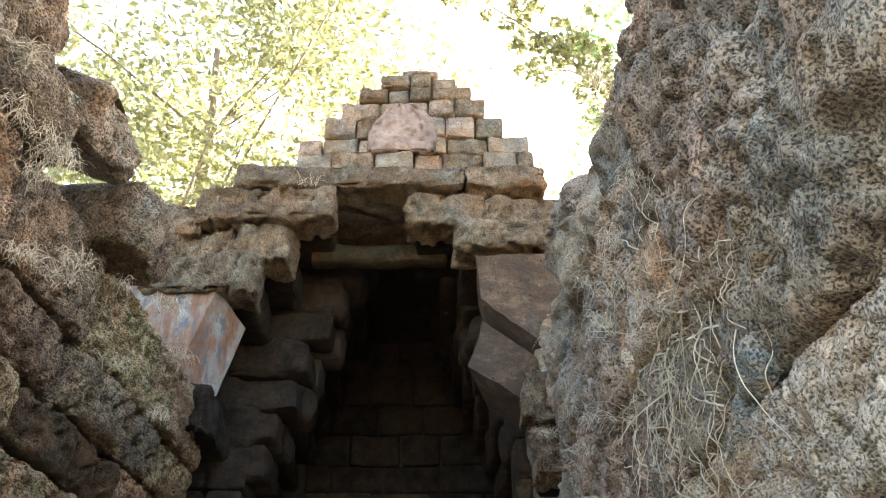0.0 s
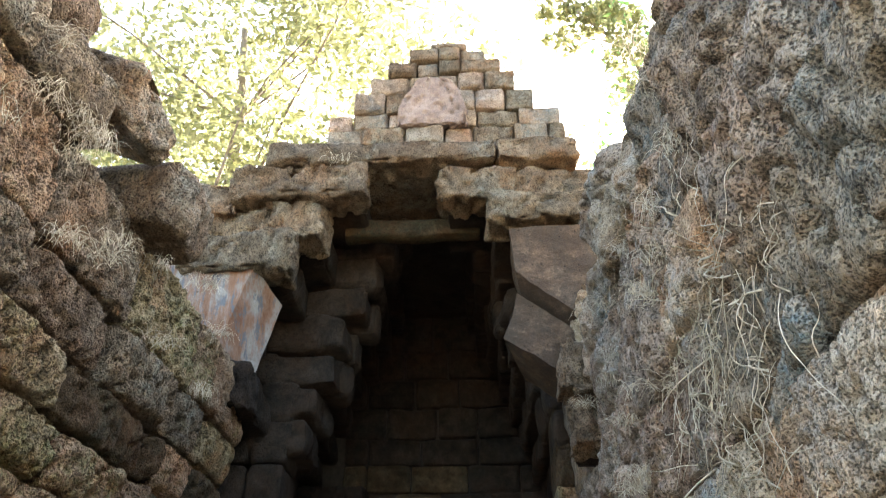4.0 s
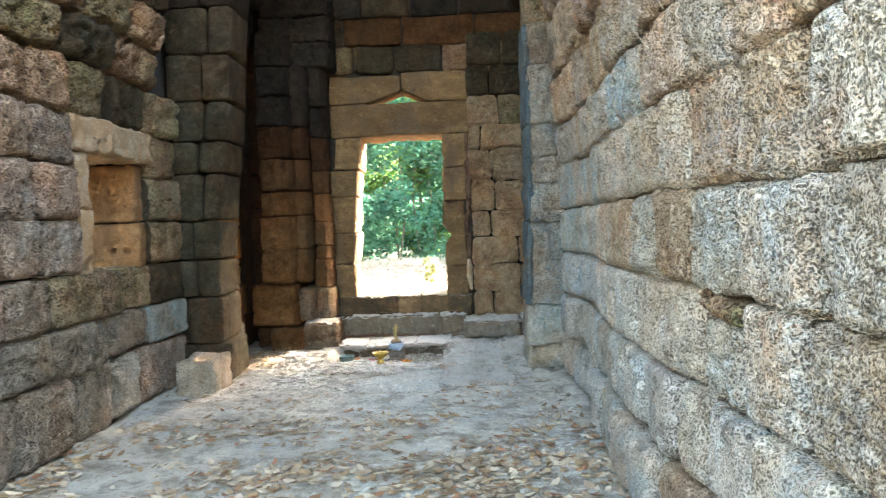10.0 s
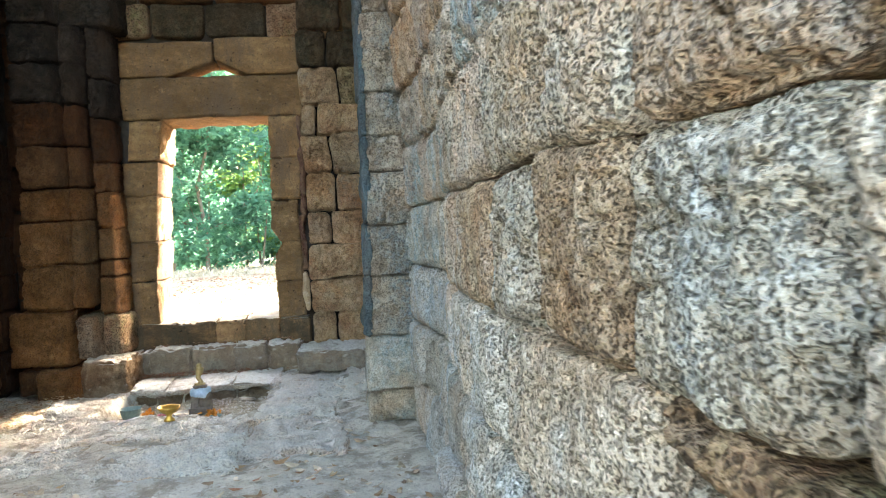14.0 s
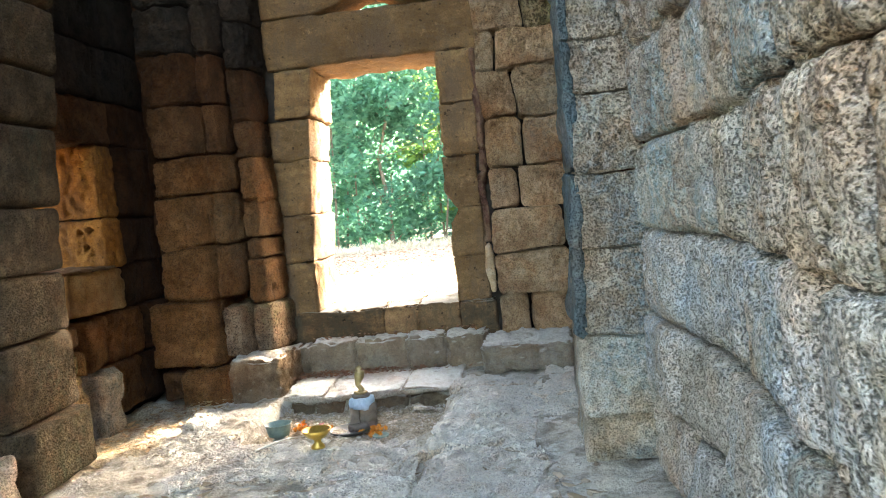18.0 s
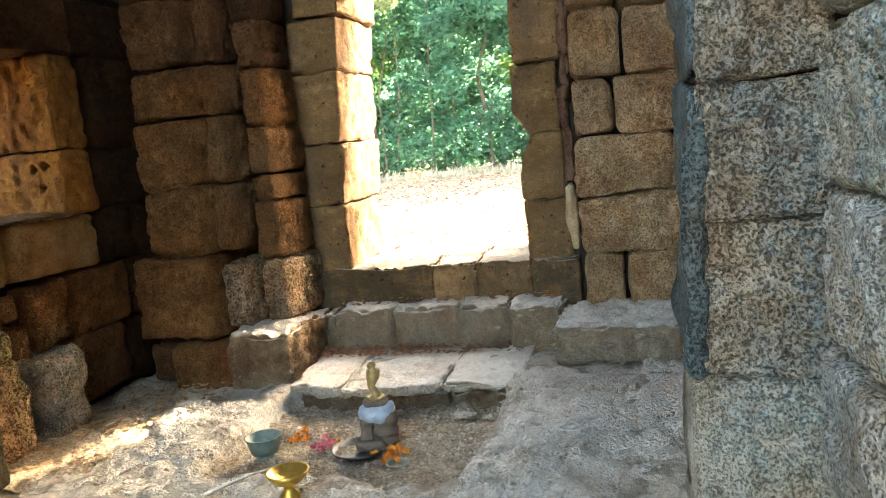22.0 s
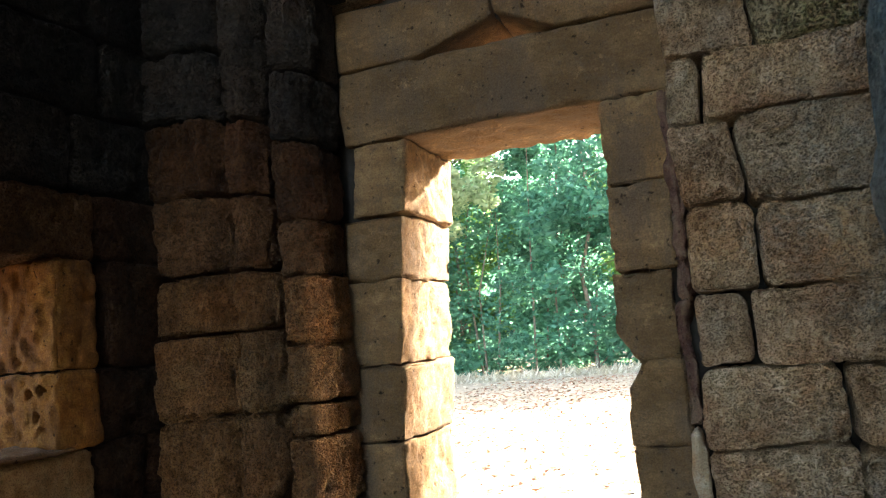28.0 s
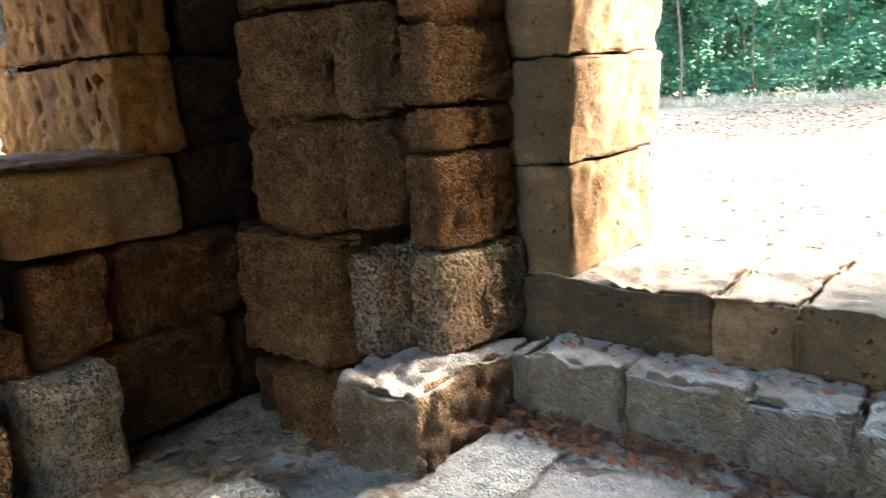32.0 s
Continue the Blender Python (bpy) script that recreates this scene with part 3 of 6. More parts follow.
def lean_right(P):
    P = warp(P, 0.012, 1.6, 31, (1, 2))
    P = warp(P, 0.010, 5.0, 32, (1, 2))
    z, y = P[:, 2], P[:, 1]
    P[:, 0] += -0.05 * np.clip(z - 1.6, 0, 9) + 0.025 * vnoise(P, 0.8, 35) + 0.08 * np.exp(-((y - 6.2) / 0.9) ** 2)
    hollow = (np.abs(y - 3.76) < 0.13) & (z > 1.035) & (z < 1.095)
    P[:, 0] += 0.2 * hollow
    for yc, zc, wy, wz in ((2.25, 1.435, 0.085, 0.038), (2.20, 1.03, 0.05, 0.045), (2.68, 1.43, 0.05, 0.022), (3.05, 1.03, 0.05, 0.025)):
        away = ((y - yc) / wy) ** 2 + ((z - zc) / wz) ** 2 + 0.8 * vnoise(P, 16.0, 36)
        P[:, 0] += 0.065 * np.clip(1.3 - away, 0, 1) * (P[:, 0] < 1.02)
    return P


R_COURSES = [
    (0.00, 0.34, [1.5, 2.05, 2.55, 2.95, 3.58, 4.0, 4.5, 5.0, 5.6, 6.1, 6.7]),
    (0.34, 0.685, [1.5, 2.1, 2.67, 3.07, 3.44, 4.0, 4.42, 5.0, 5.45, 6.2, 6.8]),
    (0.685, 1.045, [1.7, 2.31, 2.76, 3.15, 4.18, 4.75, 5.22, 5.52, 5.97, 6.75]),
    (1.045, 1.415, [1.7, 2.25, 2.79, 3.28, 3.75, 4.2, 4.92, 5.4, 5.9, 6.25, 6.62]),
    (1.415, 1.78, [1.75, 2.29, 2.77, 3.25, 3.66, 4.3, 4.85, 5.4, 5.9, 6.5]),
    (1.78, 2.12, [1.9, 2.43, 2.85, 3.25, 4.0, 4.81, 5.3, 5.85, 6.4]),
    (2.12, 2.52, [1.97, 2.67, 3.15, 3.93, 4.3, 4.9, 5.79, 6.34]),
]
R_TOP = [
    (2.52, 3.02, [2.0, 2.82, 3.7, 4.75, 5.6, 6.2]),
    (3.02, 3.40, [1.5, 2.45, 3.3, 4.2, 5.1, 6.1]),
    (3.40, 4.00, [1.9, 2.9, 3.8, 4.7, 5.7]),
    (4.00, 4.45, [1.4, 2.4, 3.4, 4.4, 5.3, 6.0]),
    (4.45, 4.86, [1.8, 3.0, 4.0, 5.0, 5.9]),
]
wall_right = box_core("wall_right", 0, 1.13, 1.75, 1.2, 9.9, -0.17, 4.6, (), "long porous laterite wall, blocks pitted and uneven", "wall")


def mats_right(y, z, g):
    if y > 5.2 and z < 1.05:
        return g.choice([LAT_PALE, LAT_PALE, LAT_BLUE])
    if y > 5.6 and z < 2.2:
        return g.choice([LAT_BLUE, LAT_GREY, LAT_GREY, LAT_BLUE])
    if y > 3.7 and z < 1.1:
        return g.choice([LAT_PALE, LAT_PALE, LAT_BLUE])
    if z < 1.1:
        return g.choice([LAT_GREY, LAT, LAT_BLUE, LAT_GREY])
    if z > 2.5:
        return g.choice([LAT, LAT_SHADE, LAT_MAUVE, LAT_MAUVE])
    return g.choice([LAT, LAT_GREY, LAT_GREY, LAT_BLUE, LAT_GREY] if y > 2.8 else [LAT_GREY, LAT, LAT_GREY])


for c in R_COURSES[2:5]:
    for y0, y1, st in ((1.6, 4.2 if c[0] == 1.045 else 4.18 if c[0] < 1 else 4.3, 0.0058), (4.2 if c[0] == 1.045 else 4.18 if c[0] < 1 else 4.3, 7.36, 0.0088)):
        lay(wall_right, 0, 0.90, 1.30, y0, y1, [c], mats=mats_right, rng=rng, step=st, lean=lean_right, amp=0.009, r=0.022, lump=0.008, gap=(0.013, -0.001), proud=0.014, wear=0.014, pitted=1.3, pillow=(0.050, 0.06),
            keep=lambda y, z: not (2.76 < y < 3.15 and z < 1.0))
stone("stone_block", wall_right, (0.905, 1.3), (2.76, 3.15), (0.685, 0.965), LAT_GREY, 0.022, (0.2, 0.0062, 0.0062), 0.009, (0, 0.01, 0.0), lean_right, pillow=(0, 0.045, 0.055))
stone("wedge_stone", wall_right, (0.895, 1.3), (2.74, 3.16), (0.965, 1.05), LAT_RUST, 0.02, (0.2, 0.0062, 0.0062), 0.009, 0.003, lambda P: lean_right(P + np.stack([0 * P[:, 0], 0 * P[:, 0], 0.09 * (P[:, 1] - 2.95)], 1)), pillow=(0, 0.03, 0.03))
lay(wall_right, 0, 0.88, 1.30, 1.6, 7.36, R_COURSES[1:2], mats=mats_right, rng=rng, step=0.014, lean=lean_right, amp=0.010, r=0.022, lump=0.016, proud=0.016, gap=(0.011, 0.0), wear=0.012, pillow=(0.048, 0.06))
for y0, y1, x0 in ((1.6, 3.58, 0.86), (3.58, 5.6, 0.81), (5.6, 7.36, 0.88)):
    lay(wall_right, 0, x0, 1.30, y0, y1, R_COURSES[:1], mats=mats_right, rng=rng, step=0.014, lean=lean_right, amp=0.010, r=0.022, lump=0.03, proud=0.02, gap=(0.010, 0.0), wear=0.012, pillow=(0.06, 0.07))
lay(wall_right, 0, 0.90, 1.30, 0.9, 1.6, R_COURSES[:5], mats=mats_right, rng=rng, step=0.02, lean=lean_right, amp=0.013, r=0.03, lump=0.02, gap=(0.012, 0.0), wear=0.014, pitted=1.3, pillow=(0.05, 0.06))
lay(wall_right, 0, 0.90, 1.35, 0.9, 7.36, R_COURSES[5:], mats=mats_right, rng=rng, step=0.0115, lean=lean_right, amp=0.013, r=0.025, lump=0.015, proud=0.016, wear=0.015, gap=(0.011, 0.0), pit_scale=0.8, pitted=1.3, pillow=(0.048, 0.055))
lay(wall_right, 0, 0.90, 1.35, 0.9, 6.9, R_TOP[:2], mats=mats_right, rng=rng, step=0.017, lean=lean_right, amp=0.022, r=0.04, lump=0.06, proud=0.05, wear=0.02, gap=-0.012, pit_scale=0.6, pitted=1.3, pillow=(0.07, 0.12))
lay(wall_right, 0, 0.96, 1.45, 0.9, 6.5, R_TOP[2:], mats=mats_right, rng=rng, step=0.018, lean=lean_right, amp=0.026, r=0.05, lump=0.09, proud=0.07, gap=-0.015, wear=0.02, pit_scale=0.5, pitted=1.5, pillow=(0.09, 0.16), keep=lambda y, z: z < 4.72 - 0.10 * abs(math.sin(y * 2.1)))
lay(wall_right, 0, 0.90, 1.35, 6.9, 7.36, R_TOP, mat=LAT_SHADE, rng=rng, step=0.05, lean=lean_right, amp=0.016, r=0.05, pillow=(0.06, 0.1))


def tilt_wedge(P):
    P = lean_right(P)
    P[:, 2] += 0.42 * (2.2 - P[:, 1])
    return P


stone("wedge_stone", wall_right, (0.86, 1.2), (1.97, 2.42), (2.48, 2.60), LAT_SLATE, 0.03, (0.2, 0.016, 0.016), 0.012, 0.0, tilt_wedge, lump=0.03, pillow=(0, 0.03, 0.05), label="tilted blue-grey wedge stone")

# ---- left-hand long wall with two windows ----
WIN = [(3.25, 4.22, 1.12, 1.98), (5.66, 6.50, 1.04, 1.88)]


def lean_left(P):
    P = warp(warp(P, 0.02, 1.0, 41, (1, 2)), 0.010, 5.0, 42, (1, 2))
    P[:, 0] += 0.19 * np.clip(P[:, 2] - 2.3, 0, 1.5) + 0.03 * vnoise(P, 0.8, 45)
    return P


L_LOW = [
    (0.00, 0.45, [-2.0, -1.0, 0.2, 1.0, 1.8, 2.6, 3.4, 4.04, 4.66, 5.3, 5.84, 6.35]),
    (0.45, 0.76, [-2.3, -1.4, -0.5, 0.5, 1.4, 2.2, 3.0, 3.7, 4.40, 5.07, 5.83, 6.5]),
    (0.76, 1.08, [-2.0, -1.2, -0.2, 0.7, 1.5, 2.4, 3.2, 3.88, 4.57, 5.07, 5.74, 6.2, 6.61]),
    (1.08, 1.43, [-2.2, -1.5, -0.4, 0.4, 1.2, 2.0, 2.8, 4.60, 5.0, 5.50, 6.72]),
    (1.43, 1.78, [-2.0, -1.1, -0.1, 0.8, 1.6, 2.3, 3.0, 4.57, 4.95, 5.47, 6.72]),
    (1.78, 2.12, [-2.4, -1.4, -0.6, 0.3, 1.1, 1.9, 2.7, 4.54, 4.93, 5.43, 6.72]),
    (2.12, 2.48, [-2.1, -1.3, -0.2, 0.6, 1.5, 2.4, 3.1, 4.54, 4.93, 5.43, 6.0, 6.66]),
]
L_TOP = [
    (2.48, 2.77, [2.6, 3.6, 4.57, 5.30, 6.0]),
    (2.77, 3.09, [2.4, 3.44, 4.16, 5.14, 5.53, 6.24]),
    (3.09, 3.42, [2.1, 2.9, 4.0, 5.19, 5.48, 6.1]),
    (3.42, 3.78, [2.5, 3.3, 4.3, 5.3, 6.0]),
    (3.78, 4.42, [2.2, 3.3, 4.4, 5.6]),
]
wall_left = box_core("wall_left", 0, -3.25, -2.56, 1.4, 7.4, -0.17, 4.5, [(a - 0.12, b + 0.12, c - 0.1, d + 0.1) for a, b, c, d in WIN], "long laterite wall with two sandstone-framed windows", "wall")


def mats_left(y, z, g):
    if z < 0.78:
        return g.choice([LAT_SHADE, LAT_BLUE, LAT_MAUVE, LAT_SHADE])
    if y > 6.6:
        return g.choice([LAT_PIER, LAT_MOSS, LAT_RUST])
    if z > 3.3:
        return g.choice([LAT_TOP, LAT_RUST, LAT_MOSS])
    if z > 2.12 or y > 5.4:
        return g.choice([LAT_RUST, LAT_MOSS, LAT_RUST, LAT_PIER, LAT_RUST])
    return g.choice([LAT_MAUVE, LAT_MAUVE, LAT_RUST])


_win_frames = [(6.44, 6.62, 1.04, 1.88), (3.0, 4.54, 1.98, 2.37), (4.2, 4.54, 1.12, 1.98), (5.46, 6.74, 1.88, 2.14), (5.48, 5.68, 1.04, 1.88)]
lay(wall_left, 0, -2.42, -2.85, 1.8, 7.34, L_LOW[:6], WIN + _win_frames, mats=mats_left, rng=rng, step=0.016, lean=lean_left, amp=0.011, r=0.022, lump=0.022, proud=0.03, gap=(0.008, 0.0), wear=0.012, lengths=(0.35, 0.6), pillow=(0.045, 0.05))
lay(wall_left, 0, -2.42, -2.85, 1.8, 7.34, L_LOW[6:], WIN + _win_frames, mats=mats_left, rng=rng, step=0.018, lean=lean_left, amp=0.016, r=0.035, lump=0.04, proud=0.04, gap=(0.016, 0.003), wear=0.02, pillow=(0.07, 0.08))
lay(wall_left, 0, -2.42, -2.85, 1.2, 1.8, L_LOW, mats=mats_left, rng=rng, step=0.12, lean=lean_left)
lay(wall_left, 0, -2.42, -2.9, 1.2, 6.9, L_TOP, mats=mats_left, rng=rng, step=0.016, lean=lean_left, amp=0.018, r=0.03, lump=0.028, proud=0.05, gap=(0.021, 0.007), wear=0.022, pit_scale=0.9, pitted=1.6, pillow=(0.07, 0.05))


def sockets(P):
    """Round sockets cut into the jamb faces."""
    P = P.copy()
    for y0, holes in ((4.22, ((-2.62, 1.32), (-2.75, 1.62), (-2.58, 1.72), (-2.80, 1.30))), (6.50, ((-2.55, 1.20), (-2.66, 1.20))), (9.05, ((-2.54, 1.30), (-2.62, 1.29), (-2.58, 1.18)))):
        for x, z in holes:
            near = np.hypot(P[:, 0] - x, P[:, 2] - z)
            P[:, 1] += np.where((np.abs(P[:, 1] - y0) < 0.05) & (near < 0.020), 0.07, 0.0)
    return P


def window_frame(name, label, pieces):
    w = thing(name, (-2.42, (pieces[0][1][0] + pieces[0][1][1]) / 2, pieces[0][2][0]), label, "window", "", "structure")
    for nm, y, z, x0, mat in pieces:
        stone(nm, w, (-2.52 if nm == "jamb_face" else -3.46 if name == "window_3" and nm == "far_jamb" else -3.2, x0), y, z, mat, 0.016, (0.013, 0.016, 0.013) if nm == "far_jamb" else (0.05, 0.022, 0.022), 0.007 if nm == "far_jamb" else 0.011, 0.003, sockets if nm == "far_jamb" else None, lump=0.014)
    return w


window_frame("window_1", "open window framed in worn pale and orange sandstone", [
    ("lintel", (2.95, 4.38), (1.98, 2.25), -2.39, SAND_PALE),
    ("cornice", (2.9, 4.56), (2.25, 2.36), -2.36, SAND_PALE),
    ("far_jamb", (4.22, 4.50), (1.12, 1.50), -2.52, SAND_ORANGE),
    ("jamb_face", (4.20, 4.54), (1.12, 1.50), -2.41, LAT),
    ("jamb_face", (4.21, 4.55), (1.50, 1.90), -2.42, LAT),
    ("far_jamb", (4.22, 4.50), (1.50, 1.98), -2.52, SAND_ORANGE),
    ("far_jamb", (4.30, 4.55), (1.90, 2.10), -2.43, SAND_PALE),
    ("near_jamb", (2.95, 3.25), (1.12, 1.98), -2.41, SAND_ORANGE),
    ("sill", (2.9, 4.30), (1.075, 1.125), -2.37, SAND_PALE),
])
window_frame("window_2", "narrow open window with a pale worn lintel", [
    ("lintel", (5.44, 6.74), (1.88, 2.14), -2.40, SAND_PALE),
    ("near_jamb", (5.48, 5.66), (1.04, 1.50), -2.41, SAND_PALE),
    ("near_jamb", (5.47, 5.66), (1.50, 1.88), -2.42, SAND_PALE),
    ("far_jamb", (6.50, 6.64), (1.04, 1.42), -2.45, SAND_ORANGE),
    ("far_jamb", (6.50, 6.64), (1.42, 1.88), -2.46, SAND_ORANGE),
])

# ---- the two piers of the inner arch ----
def lean_pier_left(P):
    P = warp(P, 0.02, 1.2, 51)
    P[:, 0] += 0.115 * np.clip(P[:, 2] - 1.2, 0, 9) * np.clip((P[:, 0] + 2.5) / 0.5, 0, 1)
    return P


def lean_pier_right(P):
    P = warp(warp(P, 0.02, 1.2, 55), 0.012, 4.0, 56)
    P[:, 1] -= 0.07 * np.clip((0.56 - P[:, 2]) / 0.3, 0, 1)
    P[:, 0] += np.where(P[:, 2] < 1.7, 0.06 * np.clip(P[:, 2], 0, 1.5) * np.clip((0.95 - P[:, 0]) / 0.4, 0, 1), 0.09 * np.clip((0.95 - P[:, 0]) / 0.4, 0, 1))
    return P


pier_left = thing("wall_pier_left", (-2.2, 7.6, 0), "laterite pier of the inner arch, leaning inward", "pier", "piers of the arch", "structure")
_zl = (0.0, 0.34, 0.75, 1.08, 1.43, 1.85, 2.13, 2.48, 2.90, 3.32, 3.80, 4.2, 4.6)
for i, (a, b) in enumerate(zip(_zl, _zl[1:])):
    j = (-2.33, -2.40, -2.30, -2.34, -2.25, -2.30, -2.26, -2.28, -2.24, -2.3, -2.3, -2.3)[i]
    for s, e in ((-2.52, j), (j, -2.02 if i == 0 else -2.08)):
        # Top three courses near-black, painting the shade below the vault.
        stone("stone_block", pier_left, (s, e), (7.32, 7.97), (a, b), (LAT_PIER, LAT_PIER, LAT_PIER, LAT_PIER, LAT_PIER, LAT_PIER, LAT_PIER, LAT_PIER, LAT_PIER, LAT_VAULT_SHADE, LAT_VAULT_SHADE, LAT_VAULT_SHADE)[i], 0.02, (0.022, 0.05, 0.022), 0.010, 0.002, lean_pier_left, lump=0.016, pillow=(1, 0.035, 0.045))
pier_right = thing("wall_pier_right", (0.8, 7.6, 0), "laterite pier of the inner arch with blue-grey lichen", "pier", "piers of the arch", "structure")
_zr = (0.0, 0.22, 0.59, 0.99, 1.32, 1.67, 1.90, 2.17, 2.68, 3.04, 3.30, 3.56, 3.90, 4.3)
for i, (a, b) in enumerate(zip(_zr, _zr[1:])):
    x0 = 0.60 if i else 0.62
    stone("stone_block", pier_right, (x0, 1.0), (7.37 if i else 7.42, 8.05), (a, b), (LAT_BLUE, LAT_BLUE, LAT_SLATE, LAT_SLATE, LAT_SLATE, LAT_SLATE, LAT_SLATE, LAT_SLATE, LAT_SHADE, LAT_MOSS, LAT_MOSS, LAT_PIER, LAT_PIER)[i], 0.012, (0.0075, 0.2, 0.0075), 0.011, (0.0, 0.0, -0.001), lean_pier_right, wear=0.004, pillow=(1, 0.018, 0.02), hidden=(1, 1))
    if 2 <= i <= 8:
        stone("edge_strip", pier_right, (0.582, 0.637), (7.360, 8.0), (a, b), LAT_TEAL, 0.014, (0.02, 0.1, 0.03), 0.008, -0.001, lean_pier_right)

# ---- inner chamber: side walls ----
CW = [(8.30, 9.05, 1.03, 1.88)]
wall_chamber_left = box_core("wall_chamber_left", 0, -3.25, -2.56, 7.4, 10.7, -0.17, 4.5, [(a - 0.12, b + 0.12, c - 0.05, d + 0.1) for a, b, c, d in CW], "dark laterite side wall with a sunlit window", "wall")
# Blocks coloured by place: lit ochre low, painted shade in the corner and above.
lay(wall_chamber_left, 0, -2.45, -2.9, 8.05, 9.95, [(0.0, 0.37, [8.79, 9.4]), (0.37, 0.72, [8.62, 8.94, 9.5]), (0.72, 1.03, [8.6, 9.26, 9.6]), (1.03, 1.37, [9.3]), (1.37, 1.88, [9.36]), (1.88, 2.2, [8.7, 9.3]), (2.2, 2.6, [8.5, 9.2]), (2.6, 3.0, [8.8, 9.4]), (3.0, 3.5, [8.6, 9.3])], CW + [(8.05, 9.30, 1.03, 2.2)], keep=lambda y, z: z > 0.72 or y > 8.9, mats=lambda y, z, q: LAT_VAULT_SHADE if z > 2.3 else LAT_CORNER_SHADE if y > 9.35 or z > 2.0 else LAT_OCHRE_LIT if 0.7 < z < 1.05 else LAT_WARM if z < 1.1 else LAT_FINE, rng=rng, step=0.02, amp=0.010, gap=(0.004, 0.0), r=0.02, lean=lambda P: warp(P, 0.014, 3.0, 53, (1, 2)), pillow=(0.035, 0.05))
window_frame("window_3", "small window with a glowing orange sandstone jamb", [
    ("far_jamb", (9.05, 9.30), (1.03, 1.37), -2.44, SAND_GLOW),
    ("far_jamb", (9.05, 9.30), (1.37, 1.88), -2.44, SAND_GLOW),
    ("sill", (8.25, 9.12), (1.02, 1.045), -2.41, SAND_ORANGE),
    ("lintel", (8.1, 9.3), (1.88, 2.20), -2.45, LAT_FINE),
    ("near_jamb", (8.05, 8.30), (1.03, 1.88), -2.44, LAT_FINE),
])
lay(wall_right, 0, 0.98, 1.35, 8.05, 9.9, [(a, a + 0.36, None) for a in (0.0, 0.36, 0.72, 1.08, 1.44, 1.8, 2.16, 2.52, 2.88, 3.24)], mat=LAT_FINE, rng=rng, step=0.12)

# ---- end wall with the doorway ----
DOOR = (-1.20, -0.15, 0.46, 2.38)
wall_door = box_core("wall_door", 1, 10.16, 10.62, -3.2, 1.75, -0.17, 7.0, [(-1.36, 0.0, 0.3, 2.98)], "end wall of laterite and sandstone blocks around a doorway", "wall")
# Colours step darker with height, painting the shade towards the vault.
lay(wall_door, 1, 9.88, 10.3, 0.17, 1.0, [(0.0, 0.20, [0.6]), (0.20, 0.50, [0.41]), (0.50, 0.82, [0.76]), (0.82, 1.16, [0.74]), (1.16, 1.48, [0.40]), (1.48, 1.83, [0.46]), (1.83, 2.22, [0.44]), (2.22, 2.5, [0.33]), (2.5, 2.85, [0.55]), (2.85, 3.2, [0.45]), (3.2, 3.6, [0.6])], mats=lambda x, z, q: LAT_DOOR if z < 2.2 else q.choice([LAT_DOOR, LAT_MOSS]) if z < 2.9 else LAT_PIER, rng=rng, step=0.0095, lean=lambda P: warp(P, 0.03, 3.2, 58, (0, 2)), amp=0.013, r=0.012, gap=(0.006, 0.002), lump=0.014, proud=0.016, wear=0.016, pitted=1.3, pillow=(0.034, 0.05))
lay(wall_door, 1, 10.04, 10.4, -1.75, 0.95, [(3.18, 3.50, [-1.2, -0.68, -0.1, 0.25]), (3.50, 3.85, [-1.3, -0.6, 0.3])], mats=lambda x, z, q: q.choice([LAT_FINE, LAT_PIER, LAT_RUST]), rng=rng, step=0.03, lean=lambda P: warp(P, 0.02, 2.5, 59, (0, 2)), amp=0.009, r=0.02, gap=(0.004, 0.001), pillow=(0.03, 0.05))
lay(wall_door, 1, 10.04, 10.4, -1.75, 0.95, [(3.85, 4.2, None), (4.2, 4.55, None), (4.55, 4.9, None), (4.9, 5.3, None), (5.3, 5.7, None), (5.7, 6.1, None), (6.1, 6.6, None)], mats=lambda x, z, q: LAT_VAULT_SHADE if z > 4.6 else q.choice([LAT_VAULT_SHADE, LAT_PIER, LAT_PIER]), rng=rng, step=0.04, lean=lambda P: warp(P, 0.02, 2.5, 59, (0, 2)), amp=0.011, r=0.03, gap=(0.005, 0.002), pillow=(0.03, 0.05))
# Recessed corner: its shade is put into the dark red colour.
lay(wall_door, 1, 9.85, 10.2, -2.45, -2.22, [(a, a + 0.4, None) for a in (0.0, 0.4, 0.8, 1.2, 1.6, 2.0, 2.4, 2.8, 3.2)], mat=LAT_CORNER_SHADE, rng=rng, step=0.05, proud=0.05)
# stepped mouldings beside the door
def ridge(x1, y0, cut):
    """A block whose outer front corner is worn to a slanting flank."""
    def f(P):
        P = warp(P, 0.022, 1.6, 61)
        d = np.clip((P[:, 0] - (x1 - cut)) / cut, 0, 1) * np.clip((y0 + 0.20 - P[:, 1]) / 0.12, 0, 1)
        P[:, 1] += cut * 2.8 * d
        return P
    return f


